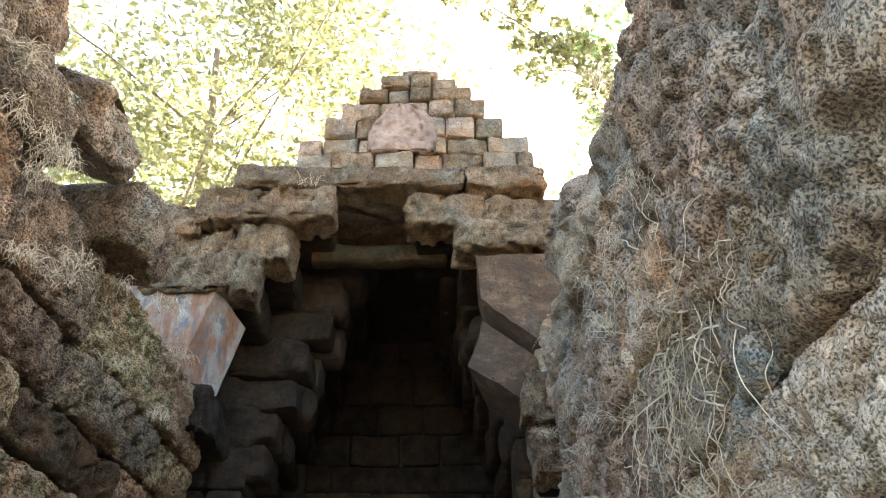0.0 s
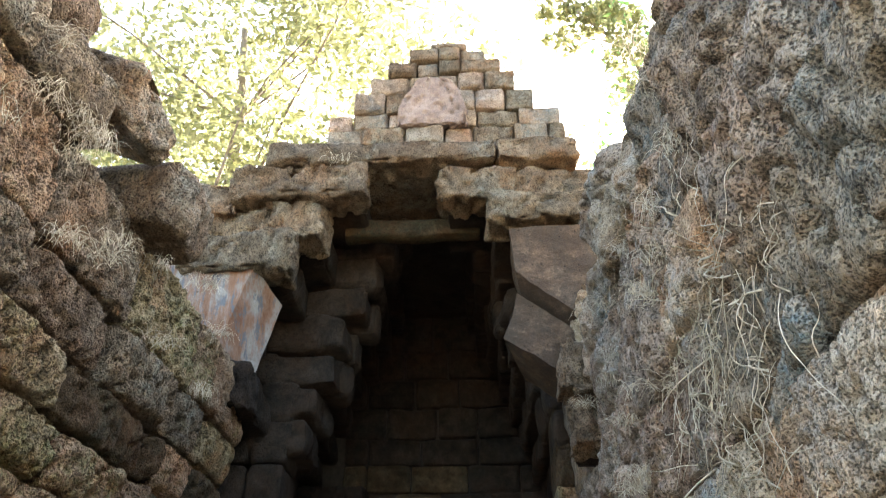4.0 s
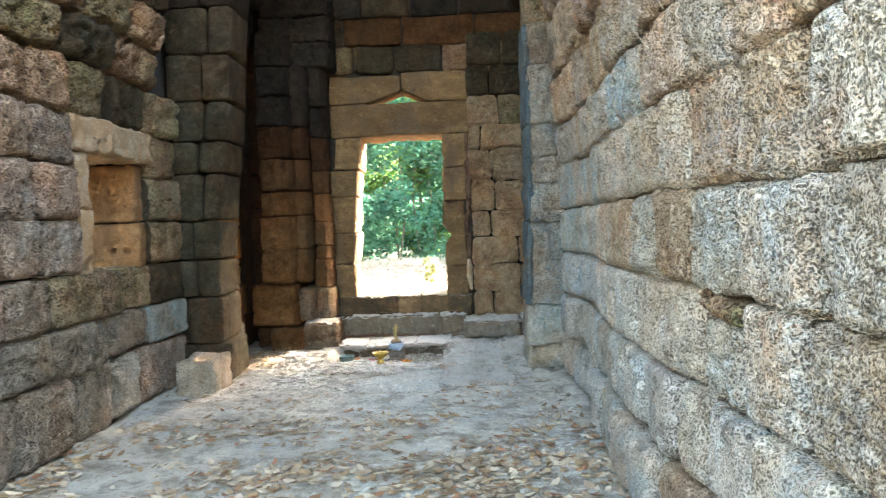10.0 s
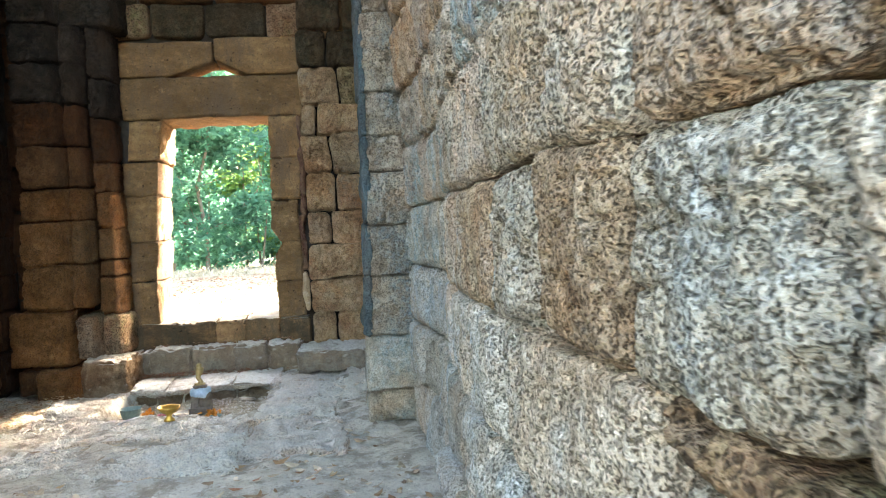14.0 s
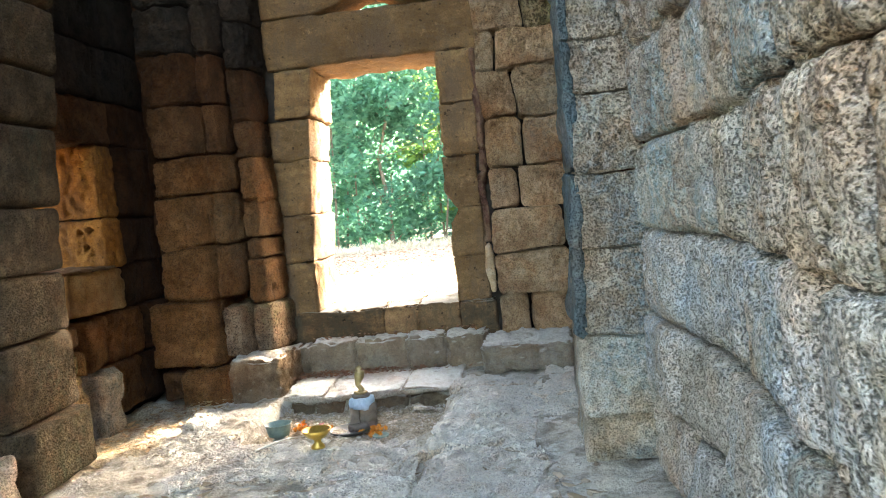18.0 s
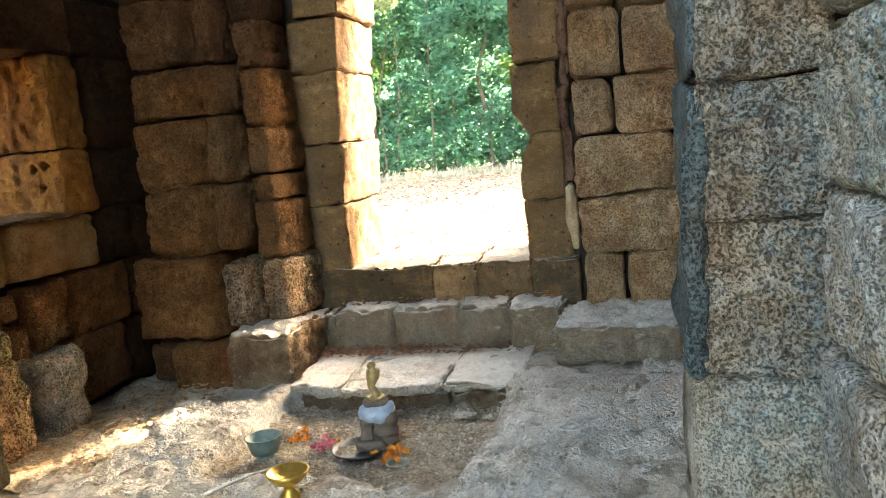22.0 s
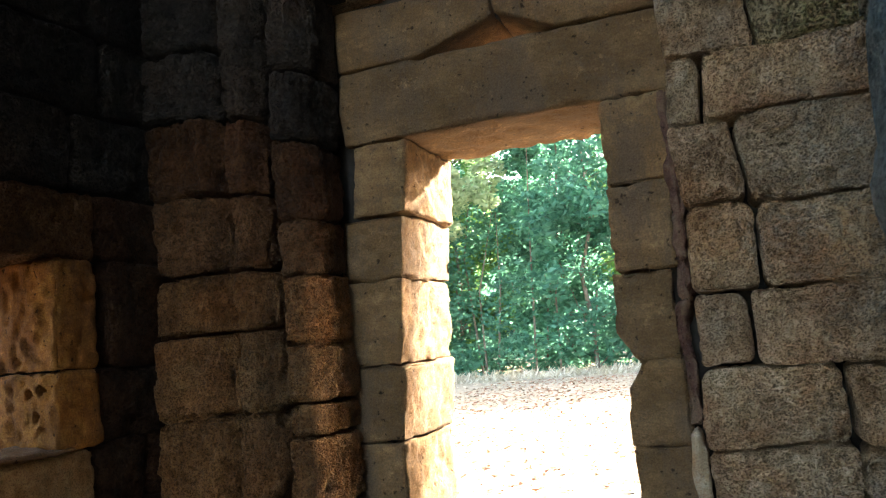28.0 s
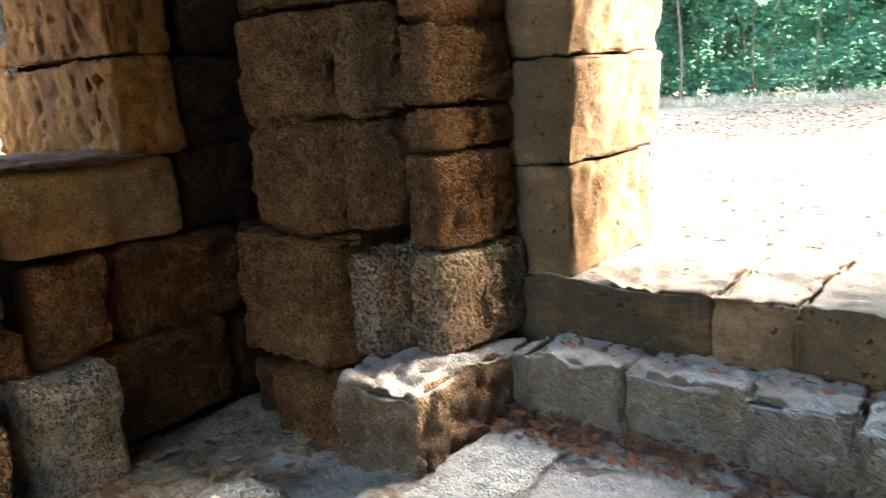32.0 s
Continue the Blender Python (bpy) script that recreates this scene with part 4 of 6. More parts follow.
_za = (0.71, 1.09, 1.48, 1.78, 2.14, 2.5, 2.85, 3.2)
_zb = (0.64, 0.96, 1.12, 1.39, 1.73, 2.0, 2.4, 2.75, 3.2)
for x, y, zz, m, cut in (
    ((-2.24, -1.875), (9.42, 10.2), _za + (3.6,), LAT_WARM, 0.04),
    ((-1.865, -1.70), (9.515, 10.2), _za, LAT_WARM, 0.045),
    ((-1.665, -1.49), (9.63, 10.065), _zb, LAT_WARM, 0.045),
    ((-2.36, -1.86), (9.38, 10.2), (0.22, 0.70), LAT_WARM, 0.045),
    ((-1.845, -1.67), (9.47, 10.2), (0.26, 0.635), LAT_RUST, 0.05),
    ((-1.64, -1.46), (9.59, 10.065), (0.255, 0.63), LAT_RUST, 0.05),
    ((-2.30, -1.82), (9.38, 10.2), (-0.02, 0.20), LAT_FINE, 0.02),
    ((-2.22, -1.40), (9.60, 10.2), (3.2, 3.5, 3.8, 4.2), LAT_VAULT_SHADE, 0.02),
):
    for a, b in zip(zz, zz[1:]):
        # Moulding colour drops to near-black upwards: shade painted in.
        stone("moulding_block", wall_door, x, y, (a, b), m if b < 1.85 else LAT_FINE if b < 2.2 else LAT_CORNER_SHADE if b < 2.52 else LAT_VAULT_SHADE, 0.022, (0.0105, 0.02, 0.012), 0.009, (0.0, 0.0, 0.004), ridge(x[1], y[0], cut), lump=0.012, wear=0.010, pitted=1.2)

door_frame = thing("door_1", (-0.68, 10.1, 0.46), "open doorway of worn tan sandstone blocks, no door leaf", "doorway", "", "structure")


def taper_left(P):
    P = P.copy()
    P[:, 0] += 0.075 * np.clip(P[:, 2] - 0.9, 0, 3)
    return P


for z, x in (((0.46, 0.88), (-1.62, -1.27)), ((0.88, 1.26), (-1.68, -1.26)), ((1.26, 1.70), (-1.66, -1.28)), ((1.70, 2.03), (-1.62, -1.27)), ((2.03, 2.42), (-1.56, -1.25))):
    stone("jamb", door_frame, x, (10.07, 10.78), z, SAND, 0.010, (0.018, 0.025, 0.018), 0.007, 0.001, taper_left, lump=0.016)


def bite(P):
    P = P.copy()
    near = np.clip(1 - np.hypot(P[:, 0] + 0.17, P[:, 2] - 1.20) / 0.13, 0, 1)
    P[:, 0] += 0.09 * near
    return P


for z, x in (((0.46, 0.82), (-0.15, 0.13)), ((0.82, 1.20), (-0.15, 0.12)), ((1.20, 1.61), (-0.17, 0.11)), ((1.61, 2.01), (-0.15, 0.14)), ((2.01, 2.42), (-0.14, 0.16))):
    stone("jamb", door_frame, x, (10.07, 10.78), z, SAND, 0.010, (0.018, 0.025, 0.018), 0.007, 0.001, bite, lump=0.016)
stone("lintel", door_frame, (-1.50, 0.22), (10.06, 10.78), (2.42, 2.82), SAND, 0.016, (0.04, 0.04, 0.03), 0.008, 0.002, lump=0.014)


def roof_left(P):
    P = P.copy()
    low = np.clip((2.99 - P[:, 2]) / 0.14, 0, 1)
    P[:, 2] += low * 0.13 * np.clip((P[:, 0] + 1.05) / 0.42, 0, 1)
    return P


def roof_right(P):
    P = P.copy()
    low = np.clip((2.99 - P[:, 2]) / 0.14, 0, 1)
    P[:, 2] += low * 0.13 * np.clip((-0.30 - P[:, 0]) / 0.28, 0, 1)
    return P


stone("relieving_slab", door_frame, (-1.50, -0.62), (10.06, 10.48), (2.82, 3.16), SAND, 0.02, (0.06, 0.08, 0.05), 0.005, 0.003, roof_left, lump=0.01)
stone("relieving_slab", door_frame, (-0.62, 0.24), (10.05, 10.48), (2.82, 3.19), SAND, 0.02, (0.06, 0.08, 0.05), 0.005, 0.003, roof_right, lump=0.01)
for x, m in (((-1.62, -0.74), SAND_DARK), ((-0.74, -0.47), SILL_TAN), ((-0.47, -0.13), SILL_TAN), ((-0.13, 0.16), SAND_DARK)):
    stone("sill", door_frame, x, (10.035, 10.82), (0.10, 0.472), m, 0.016, 0.02, 0.009, -0.001, lambda P: warp(P, 0.010, 5.0, 57, (1, 2)), lump=0.008, wear=0.012)
def splinter(P):
    P = warp(P, 0.012, 7.0, 64)
    up = np.clip((P[:, 2] - 0.52) / 0.38, 0, 1)
    P[:, 0] = 0.150 + (P[:, 0] - 0.155) * (0.45 + 0.55 * np.sin(math.pi * np.clip(up * 0.8 + 0.1, 0, 1))) - 0.02 * up
    return P


stone("loose_splinter", door_frame, (0.12, 0.19), (9.95, 10.1), (0.52, 0.90), SAND_PALE, 0.018, 0.015, 0.008, 0.004, splinter)
stone("plaster_strip", door_frame, (0.105, 0.175), (10.035, 10.3), (0.90, 1.45), SAND_MAROON, 0.012, 0.014, 0.012, 0.0, lambda P: warp(P, 0.025, 6.0, 63, (0, 1)), label="band of dark red plaster")
stone("plaster_strip", door_frame, (0.13, 0.18), (10.05, 10.3), (1.45, 2.42), SAND_MAROON, 0.012, 0.014, 0.012, 0.0, lambda P: warp(P, 0.025, 6.0, 63, (0, 1)), label="band of dark red plaster")

# kerb, slab and pit edge in front of the door
kerb = thing("kerb", (-0.6, 9.6, 0), "low kerb of rough dusty stone blocks, tops painted lighter, before the doorway", "kerb", "", "structure")
for x, y, z in (
    ((-1.76, -1.38), (9.27, 9.95), (-0.08, 0.26)), ((-2.15, -1.76), (9.32, 9.50), (-0.08, 0.20)),
    ((-1.40, -1.32), (9.80, 10.04), (-0.05, 0.255)), ((-1.32, -0.96), (9.80, 10.04), (-0.05, 0.265)), ((-0.96, -0.55), (9.81, 10.05), (-0.05, 0.262)),
    ((-0.55, -0.24), (9.77, 10.04), (-0.05, 0.26)), ((-0.24, 0.07), (9.69, 10.02), (-0.05, 0.262)), ((0.05, 0.70), (9.37, 9.92), (0.02, 0.22)), ((0.70, 1.0), (9.4, 9.9), (0.0, 0.24)),
):
    stone("kerb_stone", kerb, x, y, z, LAT_WARM if x[0] < -2 else KERB_BROWN if x[0] < -1.7 else STONE_DUST_LIT, 0.022, 0.015, 0.012, 0.0, lambda P: warp(warp(P, 0.018, 2.2, 65), 0.008, 8.0, 69), lump=0.014, wear=0.014, pitted=1.2)
step = thing("step", (-0.68, 9.0, -0.1), "worn pale stone slab before the kerb, edge broken", "step", "", "structure")
for x, y, z in (((-1.34, -1.02), (9.11, 9.74), (-0.16, 0.03)), ((-1.02, -0.48), (9.07, 9.76), (-0.16, 0.035)), ((-0.48, -0.10), (9.10, 9.74), (-0.16, 0.03))):
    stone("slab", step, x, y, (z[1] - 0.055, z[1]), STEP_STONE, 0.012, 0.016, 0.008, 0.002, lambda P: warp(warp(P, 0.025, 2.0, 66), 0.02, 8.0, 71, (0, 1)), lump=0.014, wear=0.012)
for x, y in (((-1.30, -1.14), 9.15), ((-1.14, -0.90), 9.12), ((-0.90, -0.48), 9.11), ((-0.48, -0.14), 9.13)):
    stone("riser_stone", step, x, (y, 9.6), (-0.16, -0.022), KERB_BROWN, 0.018, 0.018, 0.012, 0.004, lambda P: warp(P, 0.02, 6.0, 72), lump=0.02, wear=0.014, pitted=1.2)

paving = thing("paving", (-0.5, 8.4, 0), "worn pale paving slabs with broken edges in the chamber", "paving", "", "structure")
for x, y, top in (
    ((-0.15, 0.46), (7.62, 8.34), 0.030), ((0.44, 0.97), (7.98, 8.62), 0.034), ((-0.13, 0.42), (8.32, 8.98), 0.024), ((0.40, 0.98), (8.60, 9.36), 0.030),
    ((-0.14, 0.41), (8.97, 9.39), 0.020), ((-1.86, -1.40), (7.80, 8.38), -0.012), ((-1.80, -1.38), (8.37, 8.95), -0.02), ((-1.40, -0.66), (7.36, 8.05), 0.016), ((-0.67, -0.12), (7.30, 8.05), 0.018),
    ((-0.10, 0.50), (6.85, 7.60), 0.018), ((-1.05, -0.12), (6.62, 7.28), 0.016), ((-1.90, -1.10), (6.75, 7.34), 0.018),
):
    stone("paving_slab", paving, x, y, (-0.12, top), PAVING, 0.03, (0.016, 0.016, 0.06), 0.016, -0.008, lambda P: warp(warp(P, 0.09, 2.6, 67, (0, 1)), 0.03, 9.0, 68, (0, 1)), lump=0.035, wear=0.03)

# ---- vault over the inner chamber, and its broken mouth ----
def joined_stones(name, boxes, mat, label, category, kind, shape=None, parent=None, **kw):
    """Stones that nobody could pick apart, as one mesh."""
    made = [stone("piece", None, x, y, z, mat, shape=shape, **kw) for x, y, z in boxes]
    V, F, n = [], [], 0
    for o in made:
        me = o.data
        a = np.empty(len(me.vertices) * 3)
        me.vertices.foreach_get("co", a)
        V.append(a.reshape(-1, 3) + np.array(o.location))
        q = np.empty(len(me.polygons) * 4, int)
        me.loops.foreach_get("vertex_index", q)
        F.append(q.reshape(-1, 4) + n)
        n += len(me.vertices)
        bpy.data.objects.remove(o)
        bpy.data.meshes.remove(me)
    ob = put_mesh(name, np.concatenate(V), np.concatenate(F), mat, parent)
    return tagged(ob, label, category, "", kind)


_v = []
for i in range(9):
    z0 = 3.6 + 0.34 * i
    inl, inr = -2.35 + 0.17 * i, 0.90 - 0.13 * i
    for k in range(5):
        y0 = 8.05 + 0.43 * k
        _v.append(((-3.0, inl), (y0, y0 + 0.43), (z0, z0 + 0.34)))
        _v.append(((inr, 1.6), (y0, y0 + 0.43), (z0, z0 + 0.34)))
_v += [((-1.3, 0.4), (7.3, 10.4), (6.66, 6.9)), ((-3.2, -2.32), (8.0, 10.45), (3.45, 3.62)), ((0.92, 1.7), (8.0, 10.45), (3.45, 3.62))]
# The vault's gloom is painted: every stone here is near-black.
joined_stones("ceiling", _v, LAT_VAULT_SHADE, "dark corbelled vault of laterite courses", "ceiling", "structure", lambda P: warp(P, 0.025, 1.7, 72), step=0.1, gap=-0.004, r=0.04, lump=0.04, amp=0.015)
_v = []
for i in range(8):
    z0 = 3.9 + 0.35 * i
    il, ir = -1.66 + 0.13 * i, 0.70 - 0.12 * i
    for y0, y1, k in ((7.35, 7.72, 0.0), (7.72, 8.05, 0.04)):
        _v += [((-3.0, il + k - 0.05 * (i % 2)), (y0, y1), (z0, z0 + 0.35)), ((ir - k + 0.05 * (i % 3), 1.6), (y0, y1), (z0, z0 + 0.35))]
joined_stones("ceiling_arch", _v, LAT_VAULT_SHADE, "corbelled arch stones above the piers", "ceiling", "structure", lambda P: warp(P, 0.03, 1.5, 73), step=0.06, gap=-0.002, r=0.05, lump=0.06, amp=0.02)

mouth = thing("wall_vault_mouth", (-0.6, 6.6, 4.2), "broken mouth of a corbelled vault, projecting laterite slabs", "vault", "", "structure")


def broken_slab(name, front, back, mat, label):
    """A split slab of stone between two outlines of as many corners, faces roughened."""
    n = len(front)
    rings = []
    for k in np.linspace(0, 1, 9):
        ring = np.array(front, float) * (1 - k) + np.array(back, float) * k
        fine = [ring[i] + (ring[(i + 1) % n] - ring[i]) * q for i in range(n) for q in np.linspace(0, 1, 8, endpoint=False)]
        rings.append(np.array(fine))
    m = len(rings[0])
    inner = [rings[0].mean(0) + (rings[0] - rings[0].mean(0)) * f for f in (0.02, 0.25, 0.5, 0.75, 0.94)]
    tail = [rings[-1].mean(0) + (rings[-1] - rings[-1].mean(0)) * f for f in (0.94, 0.5, 0.02)]
    V = np.concatenate(inner + rings + tail)
    F = [[r * m + i, r * m + (i + 1) % m, (r + 1) * m + (i + 1) % m, (r + 1) * m + i] for r in range(len(V) // m - 1) for i in range(m)]
    V = V + np.stack([0.014 * vnoise(V, 6, 75) + 0.007 * vnoise(V, 17, 78), 0.016 * vnoise(V, 5, 76), 0.012 * vnoise(V, 7, 77) + 0.007 * vnoise(V, 19, 79)], 1)
    ob = put_mesh(name, V - np.array(mouth.location), F, mat, mouth, False)
    ob["label"] = label
    return ob


broken_slab("sandstone_slab", [(-2.85, 6.22, 5.38), (-2.02, 6.22, 5.30), (-2.25, 6.22, 4.45), (-2.85, 6.22, 4.9)], [(-2.85, 6.9, 5.30), (-1.82, 6.6, 5.05), (-2.02, 6.55, 4.22), (-2.85, 6.9, 4.7)], SAND_PAINTED, "sandstone slab with orange and white faded paint, hanging askew")
broken_slab("sandstone_slab", [(0.30, 6.22, 5.60), (1.20, 6.22, 5.66), (1.20, 6.22, 4.6), (0.86, 6.22, 4.72), (0.34, 6.22, 5.16)], [(0.34, 6.9, 5.50), (1.25, 6.9, 5.56), (1.25, 6.9, 4.4), (0.95, 6.9, 4.40), (0.52, 6.9, 4.80)], SAND_BROWN, "leaning layered brown sandstone slab")
broken_slab("sandstone_slab", [(0.36, 6.34, 5.00), (0.92, 6.34, 4.55), (1.15, 6.34, 4.15), (0.70, 6.34, 4.24), (0.22, 6.34, 4.56)], [(0.52, 6.9, 4.85), (1.0, 6.9, 4.45), (1.2, 6.9, 4.1), (0.85, 6.9, 4.1), (0.42, 6.9, 4.40)], SAND_BROWN, "leaning layered brown sandstone slab")
for x, y, z in (
    ((-3.0, -1.95), (6.3, 7.4), (3.98, 4.42)), ((-3.0, -2.2), (6.4, 7.4), (4.40, 4.8)), ((-3.0, -2.1), (6.5, 7.4), (4.8, 5.2)),
    ((-2.75, -1.69), (6.15, 7.4), (5.2, 5.62)), ((-2.7, -2.0), (6.35, 7.4), (5.62, 6.02)), ((-2.0, -1.44), (6.3, 7.4), (5.62, 6.05)), ((-2.4, -1.04), (6.2, 7.4), (6.05, 6.42)), ((-2.9, -2.35), (6.3, 7.4), (5.9, 6.3)),
    ((-0.34, 0.42), (6.25, 7.4), (6.0, 6.36)), ((0.42, 1.15), (6.3, 7.4), (6.0, 6.36)), ((0.10, 1.25), (6.15, 7.4), (5.68, 6.0)),
    ((0.66, 1.3), (5.85, 6.6), (3.9, 4.34)), ((0.72, 1.3), (6.0, 6.8), (3.5, 3.9)), ((0.9, 1.5), (6.5, 7.4), (4.3, 5.7)),
):
    # Lower stones and slab undersides near-black, their shade painted in.
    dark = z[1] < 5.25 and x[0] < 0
    stone("corbel_slab", mouth, x, (y[0], y[0] + 0.42), z, LAT_VAULT_SHADE if dark else LAT_TOP, 0.03, 0.028, 0.022, 0.004, lambda P: warp(warp(P, 0.03, 1.3, 71), 0.016, 5.0, 74), lump=0.035, wear=0.03, pitted=1.3)
    stone("corbel_slab", mouth, (x[0], x[1] - 0.06) if x[1] < 0.3 else (x[0] + 0.06, x[1]), (y[0] + 0.40, y[1]), (z[0] + 0.05, z[1]), LAT_VAULT_SHADE, 0.03, 0.08, 0.02, 0.0, lump=0.03)
for x in ((-2.05, 0.22), (0.22, 1.02)):
    stone("roof_slab", mouth, x, (6.2, 7.5), (6.42, 6.68), LAT_TOP, 0.03, 0.035, 0.018, 0.004, lambda P: warp(P, 0.016, 4.0, 74), lump=0.03, wear=0.025, pitted=1.3)
stone("tie_beam", mouth, (-1.35, 0.05), (6.9, 7.1), (6.0, 6.2), LAT_PIER, 0.02, 0.06, 0.006)

pediment = thing("pediment", (-0.3, 7.0, 6.68), "ruined stepped gable of small laterite blocks with a carved stone", "gable", "", "structure")
g = random.Random(8)
for z0, z1, x0, x1 in ((6.68, 7.24, -1.66, 1.08), (7.24, 7.5, -1.66, 1.02), (7.5, 7.74, -1.66, 0.98), (7.74, 8.04, -1.38, 0.70), (8.04, 8.30, -1.20, 0.50), (8.30, 8.50, -1.0, 0.34), (8.50, 8.70, -0.75, 0.16), (8.70, 8.80, -0.5, -0.05)):
    x = x0
    while x < x1 - 0.1:
        e = min(x1, x + g.uniform(0.24, 0.48))
        if x1 - e < 0.14:
            e = x1
        stone("stone_block", pediment, (x, e), (7.0 + g.uniform(-0.05, 0.05), 7.5), (z0, z1), g.choice([LAT_SHADE, LAT_TOP, LAT_SHADE, LAT_MAUVE, LAT_TOP]), 0.025, 0.04, 0.016, 0.001, lump=0.025, wear=0.012, pillow=(1, 0.022, 0.025), hidden=(1, 1))
        x = e


def arch_stone(P):
    P = P.copy()
    t = np.clip((P[:, 2] - 7.55) / 0.63, 0, 1)
    P[:, 0] = -0.46 + (P[:, 0] + 0.46) * (np.sqrt(np.clip(1 - t ** 2, 0.02, 1)) * 0.94 + 0.06)
    return P


stone("carved_stone", pediment, (-0.86, -0.06), (6.91, 7.2), (7.46, 8.18), SAND_CARVED, 0.02, 0.022, 0.016, 0.0, arch_stone, lump=0.006, wear=0.01, pitted=1.5, label="arched red sandstone with worn carving")

def lean_top_left(P):
    return warp(P, 0.05, 1.6, 83)


def tilt_block(P):
    P = warp(P, 0.04, 2.4, 84)
    P[:, 2] += -0.42 * (P[:, 0] + 2.3)
    P[:, 2] += 0.25 * np.clip(-2.15 - P[:, 0], 0, 1) * np.clip(5.0 - P[:, 2], 0, 1)
    return P


stone("overhanging_block", wall_left, (-2.85, -1.88), (3.35, 3.95), (4.72, 5.22), LAT_TOP, 0.04, 0.022, 0.026, 0.0, tilt_block, lump=0.06, pillow=(0, 0.12, 0.14), label="massive block overhanging the wall top")
stone("stone_block", wall_left, (-2.8, -1.84), (4.0, 4.75), (4.36, 4.82), LAT_TOP, 0.05, 0.024, 0.026, 0.0, lean_top_left, lump=0.07, pillow=(0, 0.12, 0.14))
stone("stone_block", wall_left, (-2.9, -2.02), (2.75, 3.45), (4.36, 4.80), LAT_TOP, 0.05, 0.024, 0.026, 0.0, lean_top_left, lump=0.07, pillow=(0, 0.12, 0.14))
stone("stone_block", wall_left, (-3.0, -2.16), (2.5, 3.3), (4.80, 5.5), LAT_TOP, 0.05, 0.024, 0.026, 0.0, lean_top_left, lump=0.07, pillow=(0, 0.12, 0.14))
stone("stone_block", wall_left, (-2.9, -2.02), (2.0, 2.75), (4.36, 4.95), LAT_TOP, 0.05, 0.03, 0.026, 0.0, lean_top_left, lump=0.07, pillow=(0, 0.12, 0.14))
# Unseen closing walls, kept low so that skylight reaches the hall.
wall_back = box_core("wall_back", 1, -3.6, -3.2, -3.25, 1.75, -0.17, 0.6, (), "low laterite wall added out of view to close the hall", "wall")
wall_right_stub = box_core("wall_right_stub", 0, 0.95, 1.6, -3.2, 1.2, -0.17, 0.7, (), "low laterite wall stretch added out of view", "wall")
wall_left_stub = box_core("wall_left_stub", 0, -3.2, -2.45, -3.2, 1.4, -0.17, 0.7, (), "low laterite wall stretch added out of view", "wall")


# ---- outer faces, wall tops and the low stretches behind ----
def mats_out(u, z, g):
    return g.choice([LAT_SHADE, LAT_RUST, LAT_MAUVE, LAT_TOP])


_out_courses = [(a, a + 0.4, None) for a in (-0.17, 0.23, 0.63, 1.03, 1.43, 1.83, 2.23, 2.63, 3.03, 3.43, 3.83, 4.23)]
og = random.Random(91)
lay(wall_left, 0, -3.42, -3.2, 1.3, 7.4, _out_courses, WIN, mats=mats_out, rng=og, step=0.14, amp=0.014, r=0.035, lengths=(0.5, 0.9))
lay(wall_chamber_left, 0, -3.42, -3.2, 7.4, 10.7, _out_courses, CW, mats=mats_out, rng=og, step=0.14, amp=0.014, r=0.035, lengths=(0.5, 0.9))
lay(wall_right, 0, 1.92, 1.7, 1.1, 10.7, _out_courses, mats=mats_out, rng=og, step=0.14, amp=0.014, r=0.035, lengths=(0.5, 0.9))
_low = [(-0.17, 0.2, None), (0.2, 0.5, None), (0.5, 0.8, None)]
lay(wall_left_stub, 0, -2.42, -3.28, -3.2, 1.35, _low, mats=mats_out, rng=og, step=0.1, amp=0.014, r=0.05, lengths=(0.5, 0.9), gap=0.01)
lay(wall_right_stub, 0, 0.92, 1.68, -3.2, 1.15, _low, mats=mats_out, rng=og, step=0.1, amp=0.014, r=0.05, lengths=(0.5, 0.9), gap=0.01)
lay(wall_back, 1, -3.16, -3.66, -3.25, 1.75, [(-0.17, 0.25, None), (0.25, 0.68, None)], mats=mats_out, rng=og, step=0.1, amp=0.014, r=0.05, lengths=(0.5, 0.9), gap=0.01)
lay(wall_door, 1, 10.82, 10.6, -3.2, 1.75, _out_courses + [(4.63, 5.0, None), (5.0, 5.4, None), (5.4, 5.8, None), (5.8, 6.2, None), (6.2, 6.6, None)], [(-1.36, 0.0, 0.2, 2.98)], mats=mats_out, rng=og, step=0.14, amp=0.014, r=0.035, lengths=(0.5, 0.9), keep=lambda x, z: not (-1.75 < x < 0.4 and z < 3.0))

# ---- trees ----
def leaf_cloud(name, centers, radii, count, size, mat, g, parent=None, aspect=0.5):
    """Many small folded leaves scattered in clumps."""
    n = len(centers)
    w = np.array(radii) ** 2
    pick = g.choice(n, count, p=w / w.sum())
    d = g.normal(size=(count, 3))
    d /= np.linalg.norm(d, axis=1, keepdims=True)
    rad = np.array(radii)[pick][:, None] * g.uniform(0.25, 1.0, (count, 1)) ** 0.5
    c = np.array(centers)[pick] + d * rad * np.array([1, 1, 0.75])
    a = g.normal(size=(count, 3))
    a[:, 2] *= 0.5
    a /= np.linalg.norm(a, axis=1, keepdims=True)
    b = np.cross(a, g.normal(size=(count, 3)))
    b /= np.linalg.norm(b, axis=1, keepdims=True)
    s = size * g.uniform(0.6, 1.35, (count, 1))
    tip, side = a * s, b * s * aspect
    up = np.cross(a, b) * s * 0.12
    V = np.stack([c - tip, c + side + up, c + tip, c - side + up], 1).reshape(-1, 3)
    F = np.arange(count * 4).reshape(-1, 4)
    return put_mesh(name, V, F, mat, parent, False)


